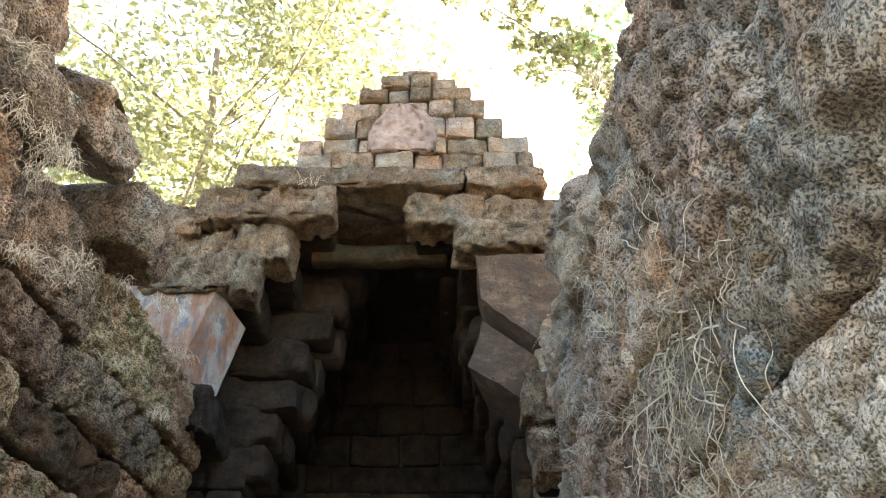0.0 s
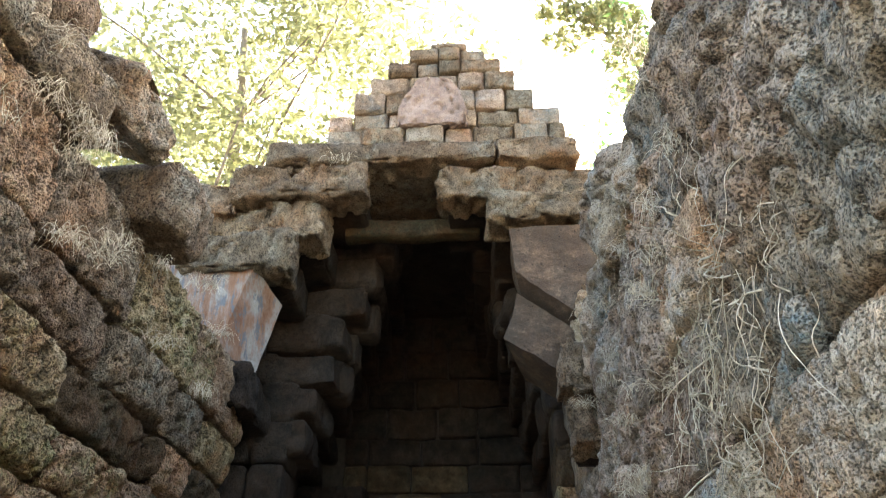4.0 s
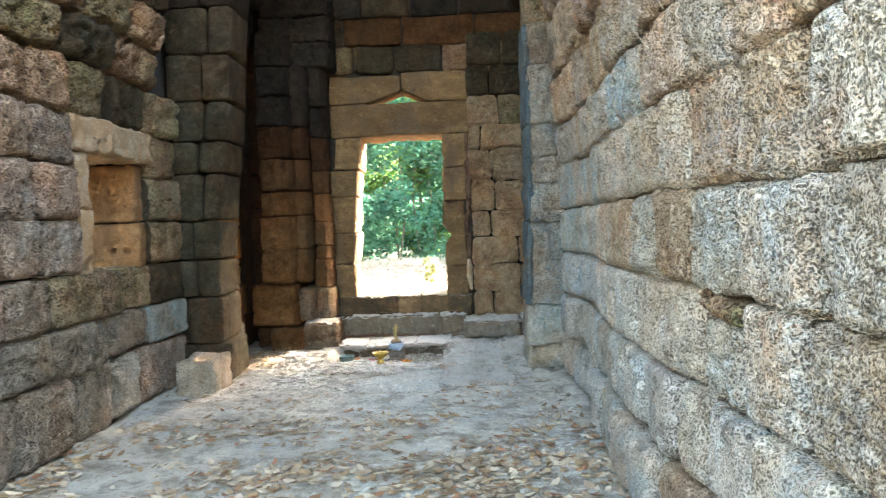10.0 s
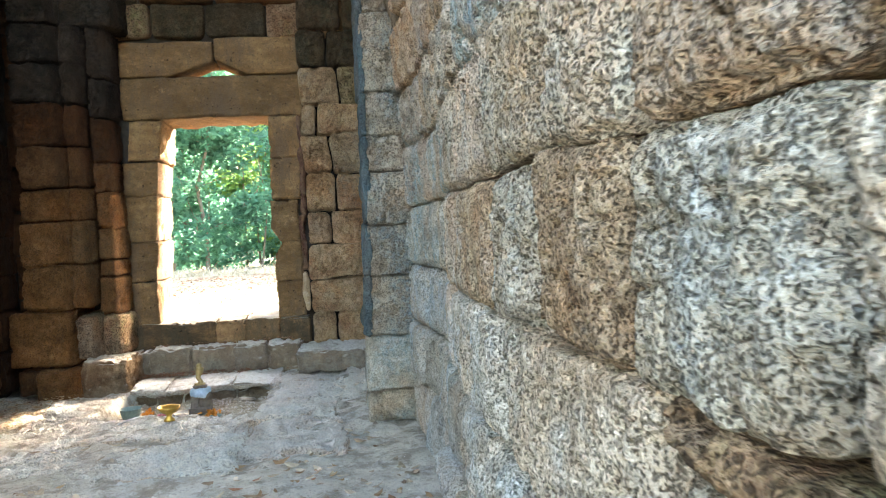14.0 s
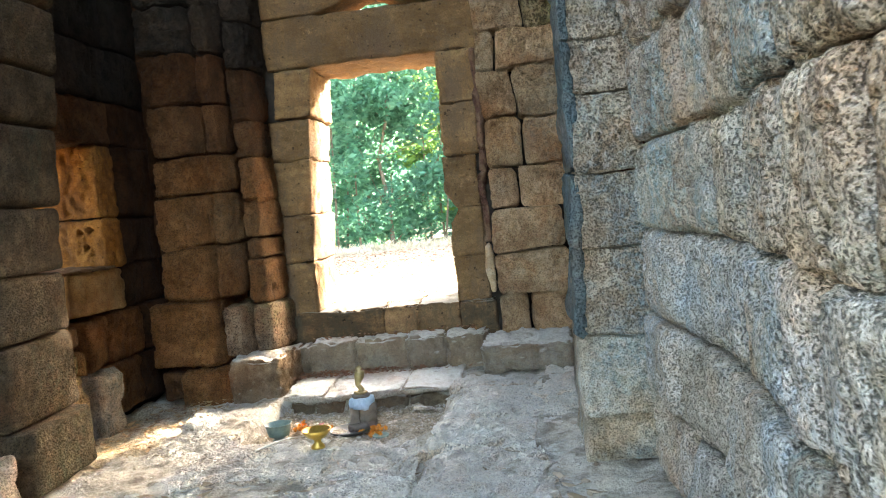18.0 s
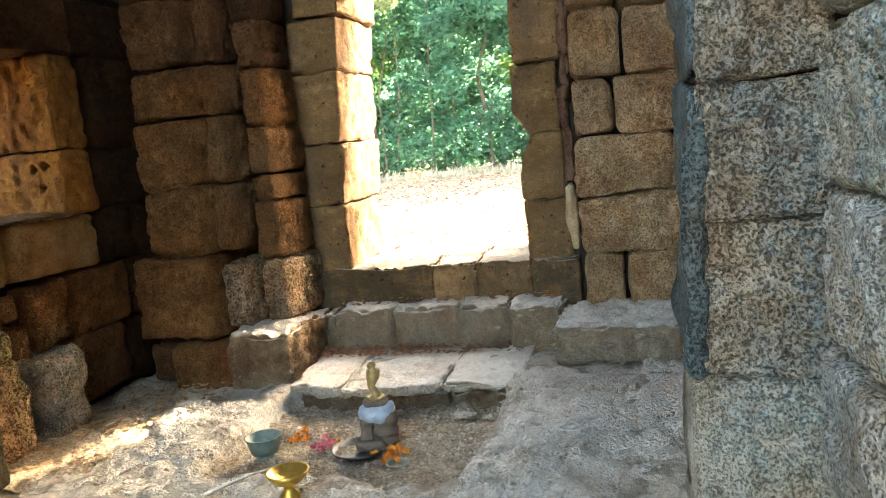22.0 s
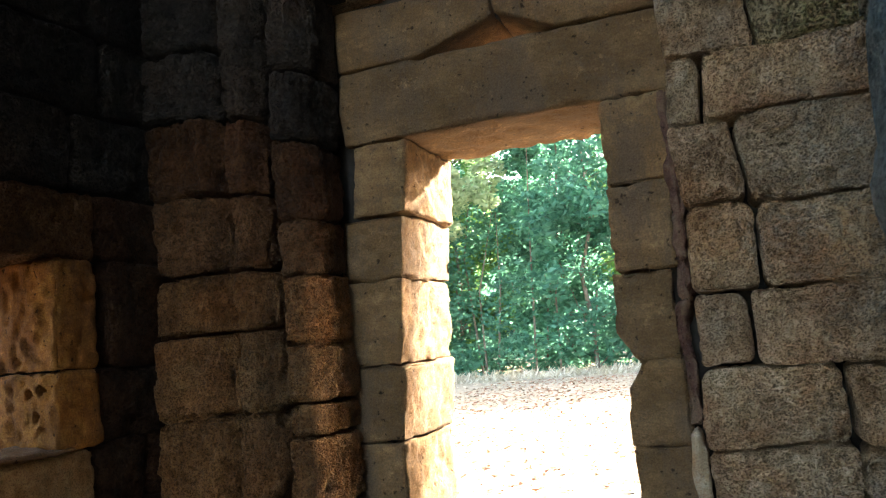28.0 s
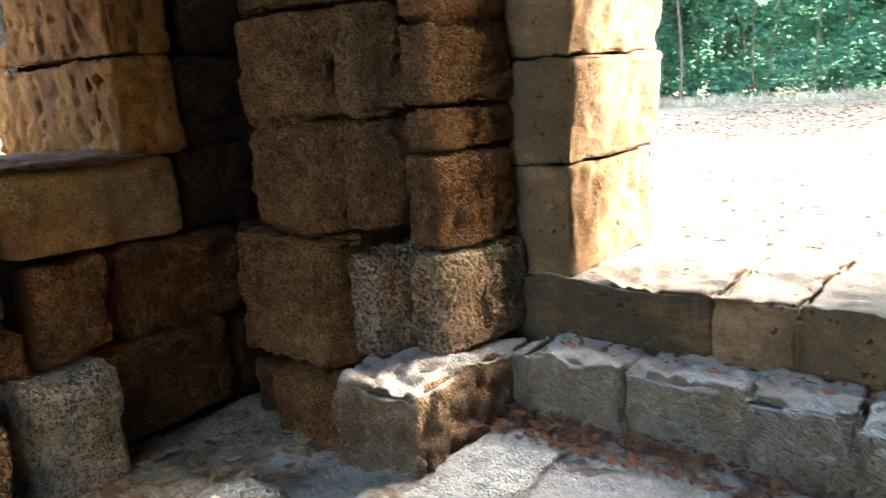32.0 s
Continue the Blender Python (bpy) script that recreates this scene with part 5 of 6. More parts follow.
def limb(bm, points, radii, sides=7):
    rings = []
    for i, (p, r) in enumerate(zip(points, radii)):
        p = Vector(p)
        d = (Vector(points[min(i + 1, len(points) - 1)]) - Vector(points[max(i - 1, 0)])).normalized()
        u = d.orthogonal().normalized()
        v = d.cross(u)
        rings.append([bm.verts.new(p + (u * math.cos(2 * math.pi * k / sides) + v * math.sin(2 * math.pi * k / sides)) * r) for k in range(sides)])
    for a, b in zip(rings, rings[1:]):
        for k in range(sides):
            bm.faces.new((a[k], a[(k + 1) % sides], b[(k + 1) % sides], b[k]))


def tree(at, height, spread, leaves, leaf_size, mat, seed, label, low=0.35, trunk=0.18, clumps=26, lean=(0, 0)):
    g = np.random.default_rng(seed)
    t = thing("tree", at, label, "tree", "trees")
    bm = bmesh.new()
    pts = [(lean[0] * k * k, lean[1] * k * k, height * 0.8 * k) for k in np.linspace(0, 1, 7)]
    pts = [(x + g.normal() * 0.06 * spread * (0 < i), y + g.normal() * 0.06 * spread * (0 < i), z) for i, (x, y, z) in enumerate(pts)]
    limb(bm, pts, [trunk * (1.25 - k) for k in np.linspace(0, 1, 7)], 9)
    centers, radii = [], []
    for i in range(clumps):
        k = g.uniform(low, 1.0)
        j = min(5, int(k * 6))
        base = Vector(pts[j])
        ang = g.uniform(0, 2 * math.pi)
        reach = spread * g.uniform(0.35, 1.0) * (1.1 - 0.55 * abs(k - 0.6))
        end = base + Vector((math.cos(ang) * reach, math.sin(ang) * reach, g.uniform(0.05, 0.32) * height * 0.6))
        midp = base.lerp(end, 0.5) + Vector((0, 0, -0.04 * height * g.uniform(-1, 1)))
        limb(bm, [base, midp, end], [trunk * 0.42 * (1.15 - k), trunk * 0.25 * (1.15 - k), 0.015], 5)
        for q in (0.55, 0.8, 1.0):
            c = base.lerp(end, q) + Vector(g.normal(size=3) * 0.12 * spread)
            centers.append(c)
            radii.append(spread * g.uniform(0.14, 0.30))
    part("trunk", bm, BARK, t, smooth=True)
    leaf_cloud("crown", centers, radii, leaves, leaf_size, mat, g, t)
    return t


tree((-5.2, 13.5, -0.12), 20, 6.2, 26000, 0.10, LEAF_YELLOW, 3, "tall tree with thin yellow-green leaves behind the ruin", 0.5, 0.30, 36)
tree((-9.5, 15, -0.12), 19, 5.2, 14000, 0.11, LEAF_YELLOW, 4, "tall tree with thin yellow-green leaves behind the ruin", 0.45, 0.28, 30)
bough_tree = tree((4.6, 13.5, -0.12), 21, 3.0, 2600, 0.09, LEAF_FRESH, 5, "slender tree with sparse fresh green leaves", 0.7, 0.22, 20)
_bm = bmesh.new()
limb(_bm, [(-0.1, -0.1, 12.6), (-1.4, -1.3, 13.9), (-2.7, -2.0, 14.6), (-3.9, -2.4, 15.2)], [0.07, 0.05, 0.03, 0.012], 6)
limb(_bm, [(-1.4, -1.3, 13.9), (-2.0, -1.7, 13.8), (-2.6, -2.0, 13.5)], [0.03, 0.02, 0.01], 5)
part("bough", _bm, BARK, bough_tree, smooth=True)
_bg2 = np.random.default_rng(12)
_bc = np.array([(-1.6, -1.6, 13.4), (-2.1, -1.9, 13.9), (-2.7, -2.0, 14.2), (-2.3, -1.8, 14.9), (-3.2, -2.2, 14.9), (-3.8, -2.4, 15.3), (-1.2, -1.4, 14.6), (-1.8, -1.6, 15.4), (-2.9, -2.1, 15.6)])
leaf_cloud("bough_leaves", [c + d for c in _bc for d in _bg2.normal(0, 0.3, (4, 3))], list(_bg2.uniform(0.16, 0.4, 36)), 2600, 0.085, LEAF_YELLOW, _bg2, bough_tree)
# Added tree, never in view: its bough breaks up the sun through the doorway.
shade_tree = tree((9.9, 22.8, -0.12), 12.5, 1.7, 3000, 0.12, LEAF_FRESH, 6, "slim tree added out of view, one long bough shading the doorway", 0.6, 0.16, 14)
_bm = bmesh.new()
limb(_bm, [(-0.1, 0, 6.8), (-1.4, -0.2, 7.9), (-2.8, -0.3, 8.6), (-4.3, -0.4, 8.9)], [0.06, 0.045, 0.03, 0.012], 6)
part("bough", _bm, BARK, shade_tree, smooth=True)
# Clumps placed to keep sun off kerb, mouldings and most of the floor.
_bc = [(x, -0.4, 7.35 + 0.38 * k) for x in (-3.40, -3.05, -2.7) for k in range(6)] + [(-3.95, -0.4, 7.35), (-3.93, -0.4, 7.55), (-3.78, -0.4, 7.5), (-4.05, -0.4, 7.68)] + [(-3.55, -0.4, 7.45 + 0.16 * k) for k in range(6)] + [(-3.97, -0.4, 7.92 + 0.15 * k) for k in range(8)]
leaf_cloud("bough_leaves", _bc, [0.24] * 18 + [0.13] * 10 + [0.10] * 8, 12500, 0.085, LEAF_FRESH, np.random.default_rng(8), shade_tree)
_tg = random.Random(21)
for i in range(24):
    x = -34 + i * 2.0 + _tg.uniform(-0.8, 0.8)
    y = 34.5 + _tg.uniform(-0.5, 6) + abs(x + 6) * 0.05
    tree((x, y, -0.12), _tg.uniform(9, 14) if x < 6 else 8.6, _tg.uniform(2.2, 3.4), 6000, 0.155, LEAF_FOREST if i % 4 else LEAF_FRESH, 40 + i, "forest tree with dense green leaves at the clearing's edge", 0.12, 0.075, 24)
tree((-10.8, 33.6, -0.12), 12.6, 3.0, 11000, 0.13, LEAF_PALE, 90, "sunlit young tree with pale leaves standing before the forest", 0.4, 0.045, 16, (-0.6, 0))
_g = np.random.default_rng(77)
_cx = _g.uniform(-40, 18, 700)
_c = np.stack([_cx, 33.2 + _g.uniform(0, 4.5, 700) + np.abs(_cx + 6) * 0.05, 6.5 * _g.uniform(0.0, 1.0, 700) ** 1.4 + 0.1], 1)
tagged(leaf_cloud("undergrowth", _c, list(_g.uniform(0.5, 1.2, 700)), 100000, 0.12, LEAF_FOREST, _g), "dense green undergrowth along the forest edge", "bushes", "", "stuff")
bm = bmesh.new()
for i in range(110):
    x, y = _tg.uniform(-36, 14), 34 + _tg.uniform(0, 6)
    h = _tg.uniform(4, 10)
    limb(bm, [(x, y, -0.2), (x + _tg.uniform(-0.4, 0.4), y, h * 0.5), (x + _tg.uniform(-0.9, 0.9), y, h)], [0.05, 0.035, 0.01], 5)
tagged(part("saplings", bm, BARK, None), "thin pale saplings in the forest", "saplings", "", "stuff")
bm = bmesh.new()
_a = [bm.verts.new((math.sin(a) * 46 - 8, 20 + math.cos(a) * 46, z)) for z in (-0.3, 13) for a in np.linspace(-1.9, 1.9, 40)]
for k in range(39):
    bm.faces.new((_a[k], _a[k + 1], _a[k + 41], _a[k + 40]))


def _woods():
    m = Nodes("distant_woods")
    c = m.ramp(m.noise(1.4, 8, 0.8), [(0.35, (0.015, 0.05, 0.03)), (0.55, (0.05, 0.14, 0.08)), (0.75, (0.12, 0.25, 0.13))])
    return m.done(c, 1.0, m.bump(m.noise(2.0, 8, 0.8), 0.6))


tagged(part("backdrop_woods", bm, _woods(), None), "deep green woods closing the view", "woods", "", "structure")

# dry grass along the forest edge and a sprig in the clearing
_n = 7000
_p = np.stack([_g.uniform(-26, 8, _n), _g.uniform(30.5, 33.8, _n), np.zeros(_n)], 1)
_p[:, 2] = -0.12
_h = 0.06 + 0.26 * _g.uniform(0, 1, _n) ** 2
_w = np.stack([_g.normal(0, 0.012, _n) + 0.018, np.zeros(_n), np.zeros(_n)], 1)
_b = np.stack([_g.normal(0, 0.18, _n), _g.normal(0, 0.18, _n), _h], 1)
tagged(put_mesh("dry_grass_fringe", np.stack([_p - _w, _p + _w, _p + _b * 0.6 + _w * 0.6, _p + _b], 1).reshape(-1, 3), np.arange(_n * 4).reshape(-1, 4), STRAW, None, False), "pale dry grass fringing the forest", "grass", "", "stuff")
tagged(leaf_cloud("sprig", [(-0.75, 19.0, 0.12), (-0.7, 19.0, 0.32), (-0.8, 19.05, 0.5)], [0.16, 0.2, 0.12], 140, 0.07, LEAF_YELLOW, _g), "small yellow-green sprig in the sandy clearing", "plant", "", "stuff")

# ---- small things ----
def scatter_leaves(name, count, area, height, size, mat, seed, label, weight=None, curl=0.35):
    """Dry fallen leaves lying flat, each a curled blade."""
    g = np.random.default_rng(seed)
    P = np.zeros((count, 3))
    x0, x1, y0, y1 = area
    n = 0
    while n < count:
        x, y = g.uniform(x0, x1), g.uniform(y0, y1)
        if weight is None or g.uniform() < weight(x, y):
            P[n] = (x, y, 0)
            n += 1
    P[:, 2] = height(P) + g.uniform(0.004, 0.012, count)
    a = g.uniform(0, 2 * math.pi, count)
    s = size * g.uniform(0.5, 1.4, count)
    t = np.stack([np.cos(a), np.sin(a), g.uniform(-0.25, 0.25, count)], 1) * s[:, None]
    b = np.stack([-np.sin(a), np.cos(a), g.uniform(-0.3, 0.3, count)], 1) * (s * g.uniform(0.3, 0.5, count))[:, None]
    up = np.zeros((count, 3))
    up[:, 2] = s * curl * g.uniform(0.2, 1, count)
    V = np.stack([P - t + up, P - t * 0.3 + b + up * 0.5, P + t * 0.4 + b * 0.9, P + t + up * 0.8, P + t * 0.4 - b * 0.9 + up * 0.4, P - t * 0.3 - b], 1).reshape(-1, 3)
    F = np.arange(count * 6).reshape(-1, 6)
    return tagged(put_mesh(name, V, F, mat, None, False), label, "leaves", "", "stuff")


def drift(x, y):
    """Leaves gather in drifts, thick near the hall's open end and thin on the trodden way."""
    k = vnoise(np.array([[x, y, 0.0]]), 1.6, 29)[0] + 0.6 * vnoise(np.array([[x, y, 0.0]]), 4.0, 30)[0]
    return (0.08 + 0.92 * max(0.0, min(1.0, 0.5 + 1.4 * k))) * (1.0 if y < 4.8 else 0.45 if y < 5.8 else 0.12)


scatter_leaves("leaf_litter", 3600, (-2.4, 0.85, 1.5, 7.4), floor_height, 0.036, LEAF_DRY, 1, "dry brown leaves scattered over the hall floor", drift)
scatter_leaves("leaf_litter", 1500, (-2.4, 0.85, 1.5, 7.0), floor_height, 0.036, LEAF_AMBER, 9, "amber dry leaves drifted over the hall floor", drift)
scatter_leaves("leaf_litter", 420, (-2.4, 0.85, 1.8, 6.4), floor_height, 0.034, LEAF_RUST, 7, "rust-brown leaves scattered over the hall floor", drift)
scatter_leaves("leaf_litter", 360, (-2.42, -1.75, 8.1, 9.4), lambda P: floor_height(P) + 0.02, 0.024, LEAF_AMBER, 2, "yellow and brown leaves gathered in the dark corner", lambda x, y: min(1, max(0.05, (-1.5 - x) * 1.4)))
scatter_leaves("leaf_litter", 420, (-1.42, 0.0, 9.60, 9.84), lambda P: np.full(len(P), 0.03), 0.02, LEAF_RUST, 3, "rust-red leaves drifted against the kerb", lambda x, y: max(0.1, 0.9 - abs(x + 1.1)))
scatter_leaves("leaf_litter", 60, (-1.3, 0.0, 9.86, 10.02), lambda P: np.full(len(P), 0.27), 0.02, LEAF_RUST, 4, "rust-red leaves lying on the kerb")
scatter_leaves("leaf_litter", 5000, (-9, 3.5, 11.0, 34), ground_height, 0.06, LEAF_DRY, 5, "dry leaves over the sandy clearing")
scatter_leaves("leaf_litter", 5000, (-7, 3.0, 10.9, 30), ground_height, 0.05, LEAF_RUST, 6, "brown curled leaves strewn over the sandy clearing", None, 0.6)


def strands(name, lines, radius, mat, label, category, parent=None, kind=""):
    """Thin dry stems, each a tapered round tube."""
    cu = bpy.data.curves.new(name, "CURVE")
    cu.dimensions, cu.bevel_depth, cu.bevel_resolution, cu.resolution_u = "3D", radius, 0, 3
    for pts in lines:
        sp = cu.splines.new("BEZIER")
        sp.bezier_points.add(len(pts) - 1)
        for k, (bp, p) in enumerate(zip(sp.bezier_points, pts)):
            bp.co = p
            bp.handle_left_type = bp.handle_right_type = "AUTO"
            bp.radius = 1.0 - 0.7 * k / (len(pts) - 1)
    cu.materials.append(mat)
    tmp = new(name, cu)
    me = bpy.data.meshes.new_from_object(tmp.evaluated_get(bpy.context.evaluated_depsgraph_get()))
    bpy.data.objects.remove(tmp)
    ob = new(name, me)
    if parent:
        ob.parent = parent
    return tagged(ob, label, category, "", kind) if label else ob


def face_right(y, z):
    return 0.88 - 0.05 * max(0.0, z - 1.6)


for count, radius, reach, seed, words in ((230, 0.0024, 0.07, 14, "tangle of bleached dry vine stems on the wall"), (18, 0.004, 0.075, 15, "long pale woody vine stems reaching from the wall")):
    vg = random.Random(seed)
    lines = []
    for i in range(count):
        y, z = vg.gauss(2.75, 0.38), vg.gauss(2.85, 0.3)
        x = face_right(y, z) + 0.03
        d = Vector((-vg.uniform(0.1, 0.5), vg.uniform(-0.7, 1.2), vg.uniform(-0.7, 0.8))).normalized() if count > 20 else Vector((-0.6, vg.uniform(-0.6, 0.9), vg.uniform(-0.5, 0.6))).normalized()
        pts, step_len = [], reach * vg.uniform(0.6, 1.3)
        for k in range(vg.randint(4, 8)):
            pts.append((x, y, z))
            x, y, z = x + d.x * step_len, y + d.y * step_len, z + d.z * step_len
            if x > face_right(y, z) - 0.04 or x < (0.60 if count > 20 else 0.62):
                d.x = -0.4 * d.x
            bend = 0.35 if count > 20 else 0.4
            d = (d + Vector((vg.uniform(-0.25, 0.25), vg.uniform(-bend, bend), vg.uniform(-bend, bend)))).normalized()
        lines.append(pts)
    if count > 20:
        strands("dried_vine_tangle", lines, radius, STRAW, words, "vine", None, "stuff")
    else:
        vine = thing("dried_vine", (0, 0, 0), words, "vine")
        for pts in lines:
            strands("stem", [pts], radius, STRAW, "", "", vine)


def grass_tuft(at, n, length, spread, seed, label, down=0.4):
    g = random.Random(seed)
    lines = []
    for i in range(n):
        a = g.uniform(0, 2 * math.pi)
        l = length * g.uniform(0.5, 1.2)
        dx, dy = math.cos(a) * spread, math.sin(a) * spread
        x, y, z = at[0] + g.uniform(-1, 1) * spread * 0.7, at[1] + g.uniform(-1, 1) * spread * 0.7, at[2]
        lines.append([(x, y, z), (x + dx * 0.4, y + dy * 0.4, z + l * 0.55), (x + dx, y + dy, z + l * (0.7 - down * g.uniform(0, 1.6)))])
    return strands("dry_grass", lines, 0.0018, STRAW, label, "grass", None, "stuff")


gg = random.Random(55)
for k in range(15):
    y = gg.uniform(2.3, 6.2)
    z = gg.uniform(3.7, 4.5)
    grass_tuft((-2.33 + 0.12 * (z - 2.3) + 0.06, y, z), 45, gg.uniform(0.07, 0.14), gg.uniform(0.07, 0.16), 100 + k, "dry straw-coloured grass growing from the wall joints", 0.9)
for k in range(22):
    y = gg.uniform(1.7, 5.5)
    z = gg.uniform(2.7, 4.4)
    grass_tuft((face_right(y, z) + 0.02, y, z), 40, gg.uniform(0.06, 0.13), gg.uniform(0.07, 0.15), 200 + k, "dry straw-coloured grass growing from the wall joints", 0.9)
grass_tuft((-1.3, 6.22, 6.40), 40, 0.16, 0.14, 300, "tuft of dry grass on the vault slab", 0.8)


# offerings in the sunken square
def lathe(name, profile, mat, parent=None, seg=28, at=(0, 0, 0), cap=True):
    bm = bmesh.new()
    rings = [[bm.verts.new((at[0] + r * math.cos(2 * math.pi * k / seg), at[1] + r * math.sin(2 * math.pi * k / seg), at[2] + z)) for k in range(seg)] for r, z in profile]
    for a, b in zip(rings, rings[1:]):
        for k in range(seg):
            bm.faces.new((a[k], a[(k + 1) % seg], b[(k + 1) % seg], b[k]))
    if cap:
        bm.faces.new(rings[0][::-1])
        bm.faces.new(rings[-1])
    bmesh.ops.recalc_face_normals(bm, faces=bm.faces)
    return part(name, bm, mat, parent, smooth=True)


def plain(name, color, rough=0.5, metallic=0.0, bump=0.002, scale=30):
    m = Nodes(name)
    c = m.ramp(m.noise(scale, 4, 0.7), [(0.3, tuple(v * 0.7 for v in color)), (0.7, tuple(min(1, v * 1.15) for v in color))])
    return m.done(c, rough, m.bump(m.noise(scale * 2, 4), bump), Metallic=metallic)


STEEL = plain("dull_steel", (0.11, 0.11, 0.10), 0.5, 0.7)
GOLD = plain("gilt_metal", (0.72, 0.45, 0.10), 0.34, 0.85)
GREEN_METAL = plain("grey_green_enamel", (0.17, 0.23, 0.195), 0.5, 0.1)
CLAY = plain("weathered_clay", (0.16, 0.12, 0.088), 0.9, 0.0, 0.006)
CLOTH = plain("pale_blue_cloth", (0.36, 0.43, 0.50), 0.9, 0.0, 0.01, 18)
PETAL_PINK = plain("pink_petals", (0.75, 0.22, 0.25), 0.8)
PETAL_ORANGE = plain("orange_petals", (0.80, 0.30, 0.04), 0.8)
WHITE = plain("white_shell", (0.60, 0.58, 0.51), 0.7)
PZ = -0.10
SX, SY = -0.66, 8.58


def wobble(ob, amount, scale, seed):
    me = ob.data
    a = np.empty(len(me.vertices) * 3)
    me.vertices.foreach_get("co", a)
    P = a.reshape(-1, 3)
    for k in range(3):
        P[:, k] += amount * vnoise(P + k * 9.1, scale, seed)
    me.vertices.foreach_set("co", P.ravel())
    return ob


dish = thing("dish", (SX - 0.08, SY - 0.05, PZ), "round steel dish with a thin rim on the ground", "dish")
lathe("dish_body", [(0.07, 0.0), (0.115, 0.012), (0.125, 0.030), (0.118, 0.030), (0.105, 0.016), (0.02, 0.012)], STEEL, dish)
ped = thing("pedestal", (SX, SY, PZ + 0.014), "broken clay pedestal draped with a pale blue cloth beside a dish", "pedestal")
wobble(lathe("drum", [(0.052, 0.0), (0.060, 0.012), (0.062, 0.045), (0.053, 0.055), (0.062, 0.065), (0.064, 0.10), (0.054, 0.112), (0.064, 0.125), (0.066, 0.165), (0.055, 0.185), (0.05, 0.22), (0.02, 0.225)], CLAY, ped, 28, (0.03, 0.01, 0)), 0.008, 18, 3)
stone("upright_slab", ped, (SX - 0.085, SX - 0.005), (SY - 0.065, SY + 0.02), (PZ + 0.02, PZ + 0.185), CLAY, 0.012, 0.014, 0.005, 0.0, lump=0.012)
stone("lying_slab", ped, (SX - 0.09, SX + 0.055), (SY - 0.10, SY - 0.05), (PZ + 0.016, PZ + 0.07), CLAY, 0.012, 0.014, 0.005, 0.0, lump=0.014)
wobble(lathe("cloth", [(0.074, 0.150), (0.083, 0.155), (0.084, 0.19), (0.076, 0.222), (0.05, 0.232), (0.02, 0.235)], CLOTH, ped, 36), 0.012, 26, 5)
wobble(lathe("top_disc", [(0.03, 0.222), (0.062, 0.228), (0.066, 0.242), (0.05, 0.252), (0.01, 0.254)], CLAY, ped, 24), 0.004, 30, 7)
# raised serpent on the pedestal, one plain shape
bm = bmesh.new()
serp = [(0, 0, 0.0), (0.01, 0, 0.03), (-0.012, 0, 0.07), (0.0, 0, 0.12), (0.006, 0, 0.16), (0.002, -0.012, 0.185), (0.0, -0.032, 0.188)]
limb(bm, serp, [0.030, 0.020, 0.018, 0.032, 0.034, 0.024, 0.008], 12)
for v in bm.verts:
    v.co.y *= 0.62 if v.co.z > 0.08 else 1.0
bmesh.ops.contextual_create(bm, geom=[e for e in bm.edges if e.is_boundary])
limb(bm, [(0.036 * math.cos(a), 0.036 * math.sin(a), 0.010) for a in np.linspace(0, 2 * math.pi, 18)], [0.010] * 18, 8)
snake = part("serpent_statue", bm, plain("aged_gilt", (0.36, 0.26, 0.11), 0.5, 0.4), None, smooth=True)
snake.location = (SX, SY, PZ + 0.23)
snake.scale = (0.95, 0.95, 0.84)
ped.scale = (0.9, 0.9, 0.86)
tagged(snake, "small gilded rearing serpent statue on the draped pedestal", "statue")
bowl = lathe("bowl", [(0.040, 0.0), (0.042, 0.008), (0.030, 0.014), (0.032, 0.024), (0.060, 0.034), (0.070, 0.065), (0.080, 0.105), (0.084, 0.108), (0.078, 0.108), (0.064, 0.065), (0.02, 0.042)], GREEN_METAL)
bowl.location = (-1.165, 8.47, PZ)
tagged(bowl, "footed grey-green metal bowl on the ground", "bowl")
gold = lathe("offering_bowl", [(0.038, 0.0), (0.036, 0.012), (0.018, 0.03), (0.020, 0.045), (0.050, 0.06), (0.072, 0.085), (0.078, 0.10), (0.070, 0.098), (0.05, 0.075), (0.01, 0.065)], GOLD)
gold.location = (-0.745, 7.84, 0.03)
tagged(gold, "footed golden offering bowl on the floor", "bowl")
cup = lathe("cup", [(0.035, 0.0), (0.045, 0.01), (0.05, 0.045), (0.045, 0.045), (0.04, 0.015), (0.01, 0.012)], GREEN_METAL)
cup.location = (-0.52, 8.38, PZ)
cup.scale = (1.0, 1.0, 0.5)
tagged(cup, "small dark metal cup beside the dish", "cup")


def petals(at, n, spread, mat, seed, label):
    g = np.random.default_rng(seed)
    P = np.stack([at[0] + g.normal(0, spread, n), at[1] + g.normal(0, spread, n), np.full(n, at[2]) + g.uniform(0, 0.03, n)], 1)
    return tagged(leaf_cloud("flower_petals", P, [0.012] * n, n * 6, 0.014, mat, g, None, 0.8), label, "flowers", "", "stuff")


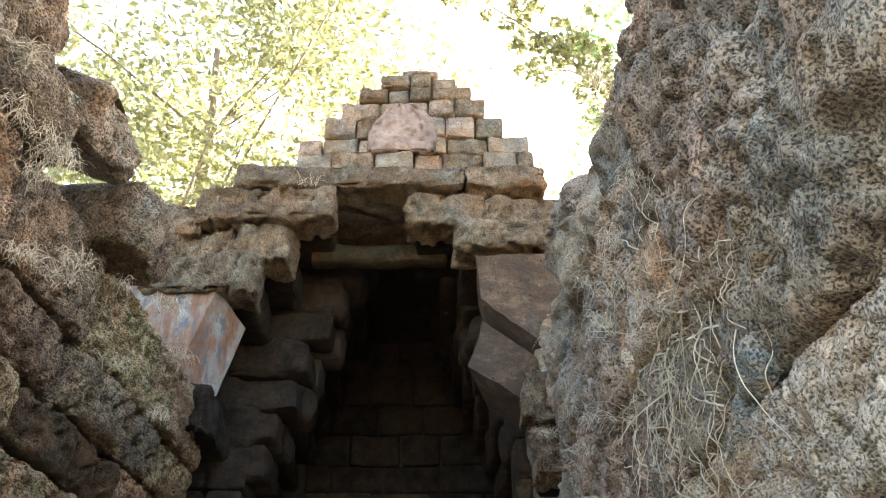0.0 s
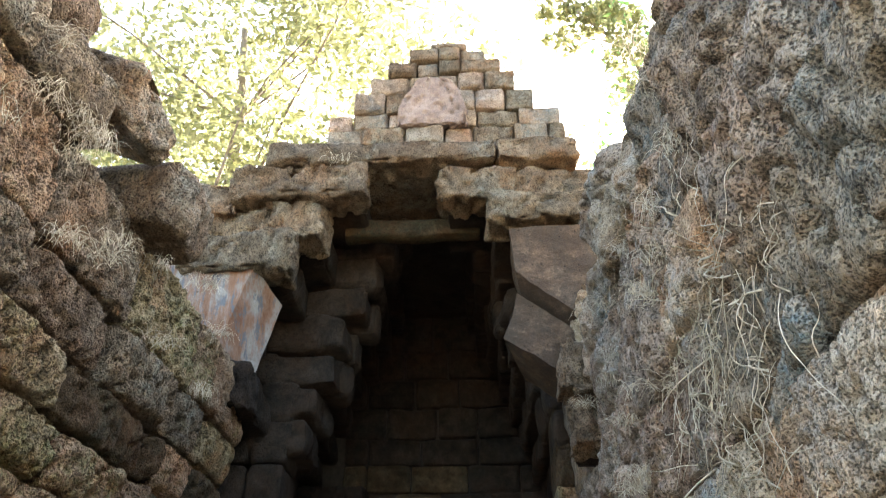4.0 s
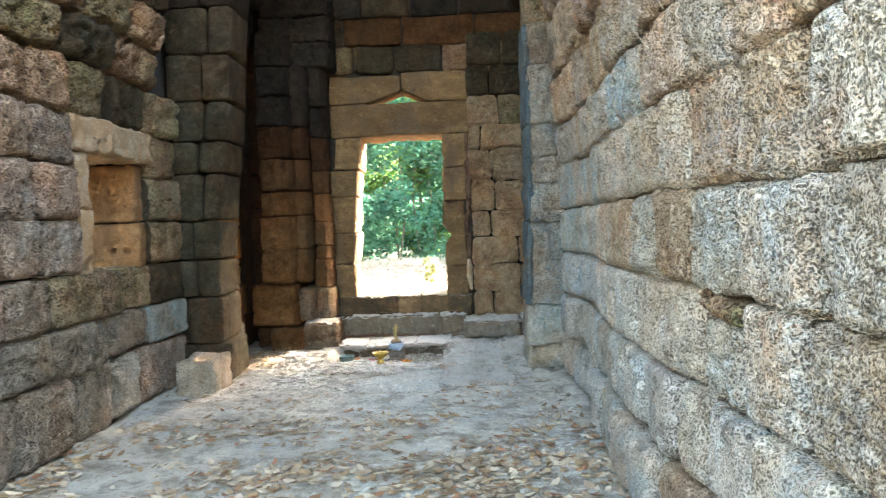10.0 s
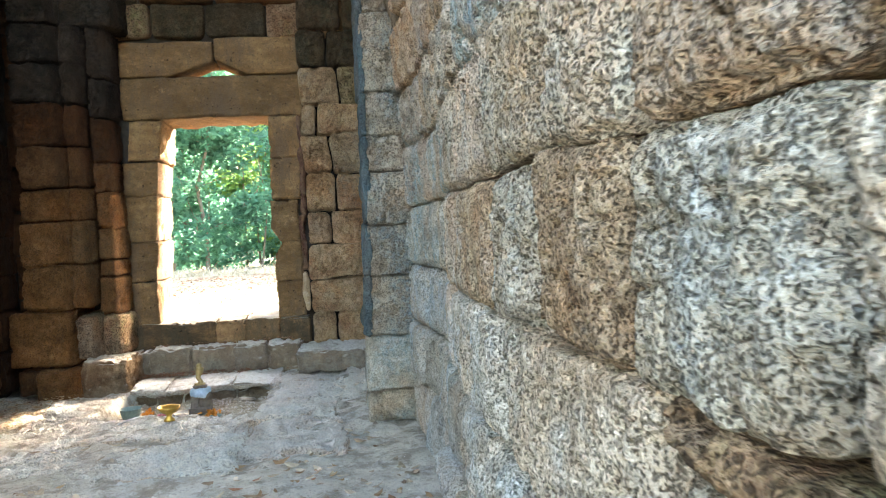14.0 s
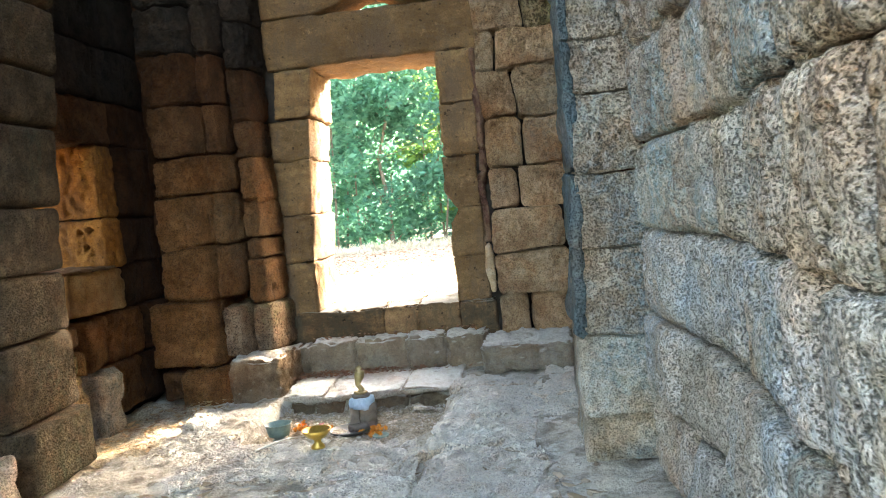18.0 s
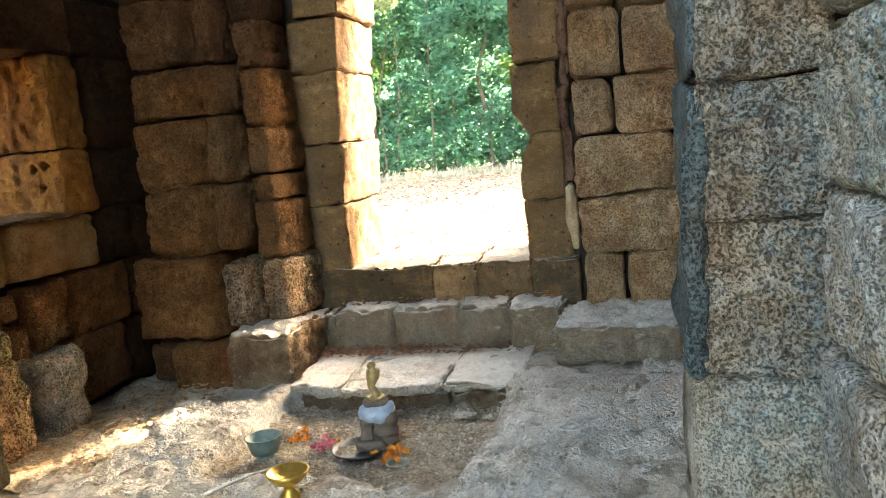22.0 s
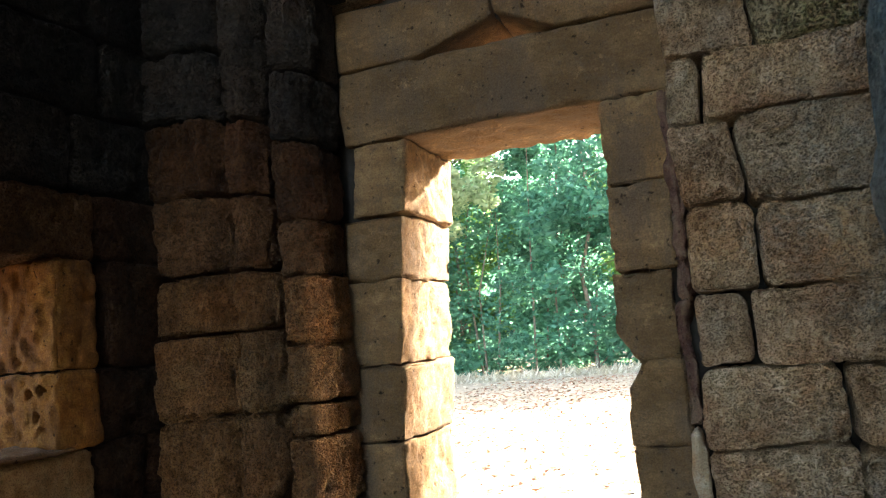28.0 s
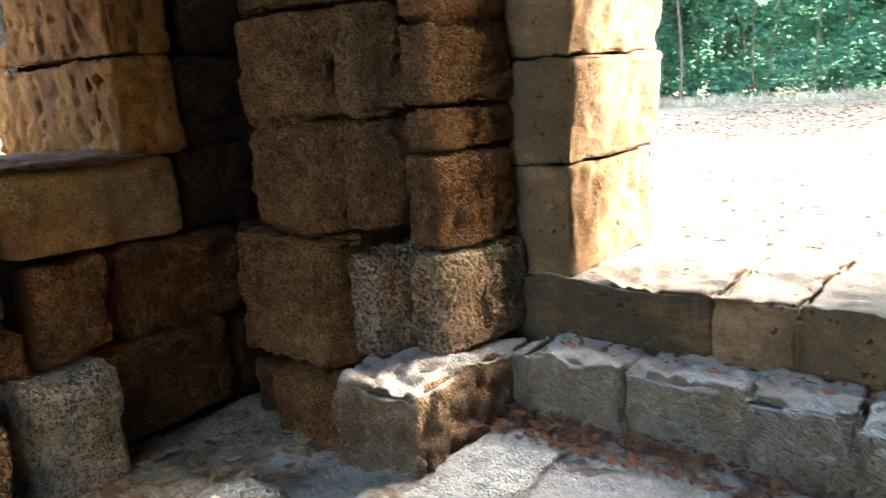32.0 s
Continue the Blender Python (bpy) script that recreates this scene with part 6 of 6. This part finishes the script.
petals((-0.93, 8.58, PZ + 0.01), 16, 0.035, PETAL_PINK, 1, "pink flower petals beside the dish")
petals((-0.57, 8.47, PZ + 0.01), 18, 0.035, PETAL_ORANGE, 2, "orange marigold petals beside the dish")
petals((-1.07, 8.62, PZ + 0.01), 14, 0.06, PETAL_ORANGE, 3, "orange petals on the ground")
stick = strands("pale_stick", [[(-1.08, 7.82, 0.04), (-0.98, 8.02, 0.035), (-0.92, 8.18, 0.0)]], 0.008, WHITE, "pale bent stick on the floor", "stick")
for k, (x, y, s) in enumerate(((-0.34, 8.90, 0.055), (-0.24, 8.92, 0.03), (-1.75, 8.72, 0.05), (-1.9, 9.0, 0.035), (-0.05, 8.2, 0.04))):
    p = stone("loose_stone", None, (x - s, x + s), (y - s * 0.7, y + s * 0.7), (-0.09 if k < 2 else -0.05, (-0.09 if k < 2 else -0.05) + s * (0.55 if k < 2 else 1.0)), PAVING if k < 2 else STONE_DUST_LIT, 0.008, 0.008, 0.006, 0.0, lambda P: warp(P, 0.012, 16.0, 93), lump=0.01)
    tagged(p, "small pale loose stone on the floor", "stone", "loose stones")
gravel_g = np.random.default_rng(31)
P = np.stack([gravel_g.uniform(PIT[0] + 0.08, PIT[1] - 0.06, 900), gravel_g.uniform(PIT[2] + 0.08, PIT[3] - 0.04, 900), np.zeros(900)], 1)
P[:, 2] = floor_height(P) + 0.004
V, F = [], []
for k, p in enumerate(P):
    s = gravel_g.uniform(0.006, 0.016)
    o = np.array([(1, 0, 0), (-1, 0, 0), (0, 1, 0), (0, -1, 0), (0, 0, 0.7), (0, 0, -0.7)]) * s * gravel_g.uniform(0.6, 1.3, (6, 1)) + p
    V.append(o)
    F += [[6 * k + a for a in t] for t in ((0, 2, 4), (2, 1, 4), (1, 3, 4), (3, 0, 4), (2, 0, 5), (1, 2, 5), (3, 1, 5), (0, 3, 5))]
tagged(put_mesh("gravel", np.concatenate(V), F, PAVING, None, False), "brown gravel and crumbs in the sunken square", "gravel", "", "stuff")
P = np.stack([gravel_g.uniform(-2.35, 0.8, 1600), gravel_g.uniform(3.0, 9.3, 1600), np.zeros(1600)], 1)
P[:, 2] = floor_height(P)
V, F = [], []
for k, p in enumerate(P):
    s = 0.005 + 0.02 * gravel_g.uniform() ** 3
    o = np.array([(1, 0, 0), (-1, 0, 0), (0, 1, 0), (0, -1, 0), (0, 0, 0.7), (0, 0, -0.7)]) * s * gravel_g.uniform(0.6, 1.3, (6, 1)) + p
    V.append(o)
    F += [[6 * k + a for a in t] for t in ((0, 2, 4), (2, 1, 4), (1, 3, 4), (3, 0, 4), (2, 0, 5), (1, 2, 5), (3, 1, 5), (0, 3, 5))]
tagged(put_mesh("rubble_crumbs", np.concatenate(V), F, STONE_DUST_LIT, None, False), "small stone crumbs over the earth floor", "rubble", "", "stuff")
# broken stones at the pier's foot and in the wall gap
for x, y, z, m, lab in (
    ((-2.62, -2.36), (8.08, 8.46), (-0.05, 0.40), LAT_RUST, "broken laterite block at the wall's foot"),
    ((-2.60, -2.32), (8.50, 8.84), (-0.05, 0.36), LAT_SHADE, "broken laterite block at the wall's foot"),
    ((-2.60, -2.42), (8.44, 8.60), (0.34, 0.52), LAT_WARM, "small broken stone wedged in the wall gap"),
    ((-2.62, -2.40), (8.16, 8.42), (0.40, 0.70), LAT_RUST, "small broken stone wedged in the wall gap"),
    ((-2.62, -2.44), (8.45, 8.57), (0.54, 0.69), LAT_WARM, "small broken stone wedged in the wall gap"),
    ((-2.62, -2.40), (8.62, 8.92), (0.38, 0.71), LAT_WARM, "cracked laterite block standing in the broken wall"),
    ((-2.30, -1.98), (6.70, 7.20), (-0.02, 0.30), LAT_GREY, "squat fallen laterite block beside the pier"),
):
    tagged(stone("fallen_block", None, x, y, z, m, 0.03, 0.035, 0.014, 0.0, lambda P: warp(P, 0.03, 2.0, 91), lump=0.035), lab, "block", "fallen blocks")
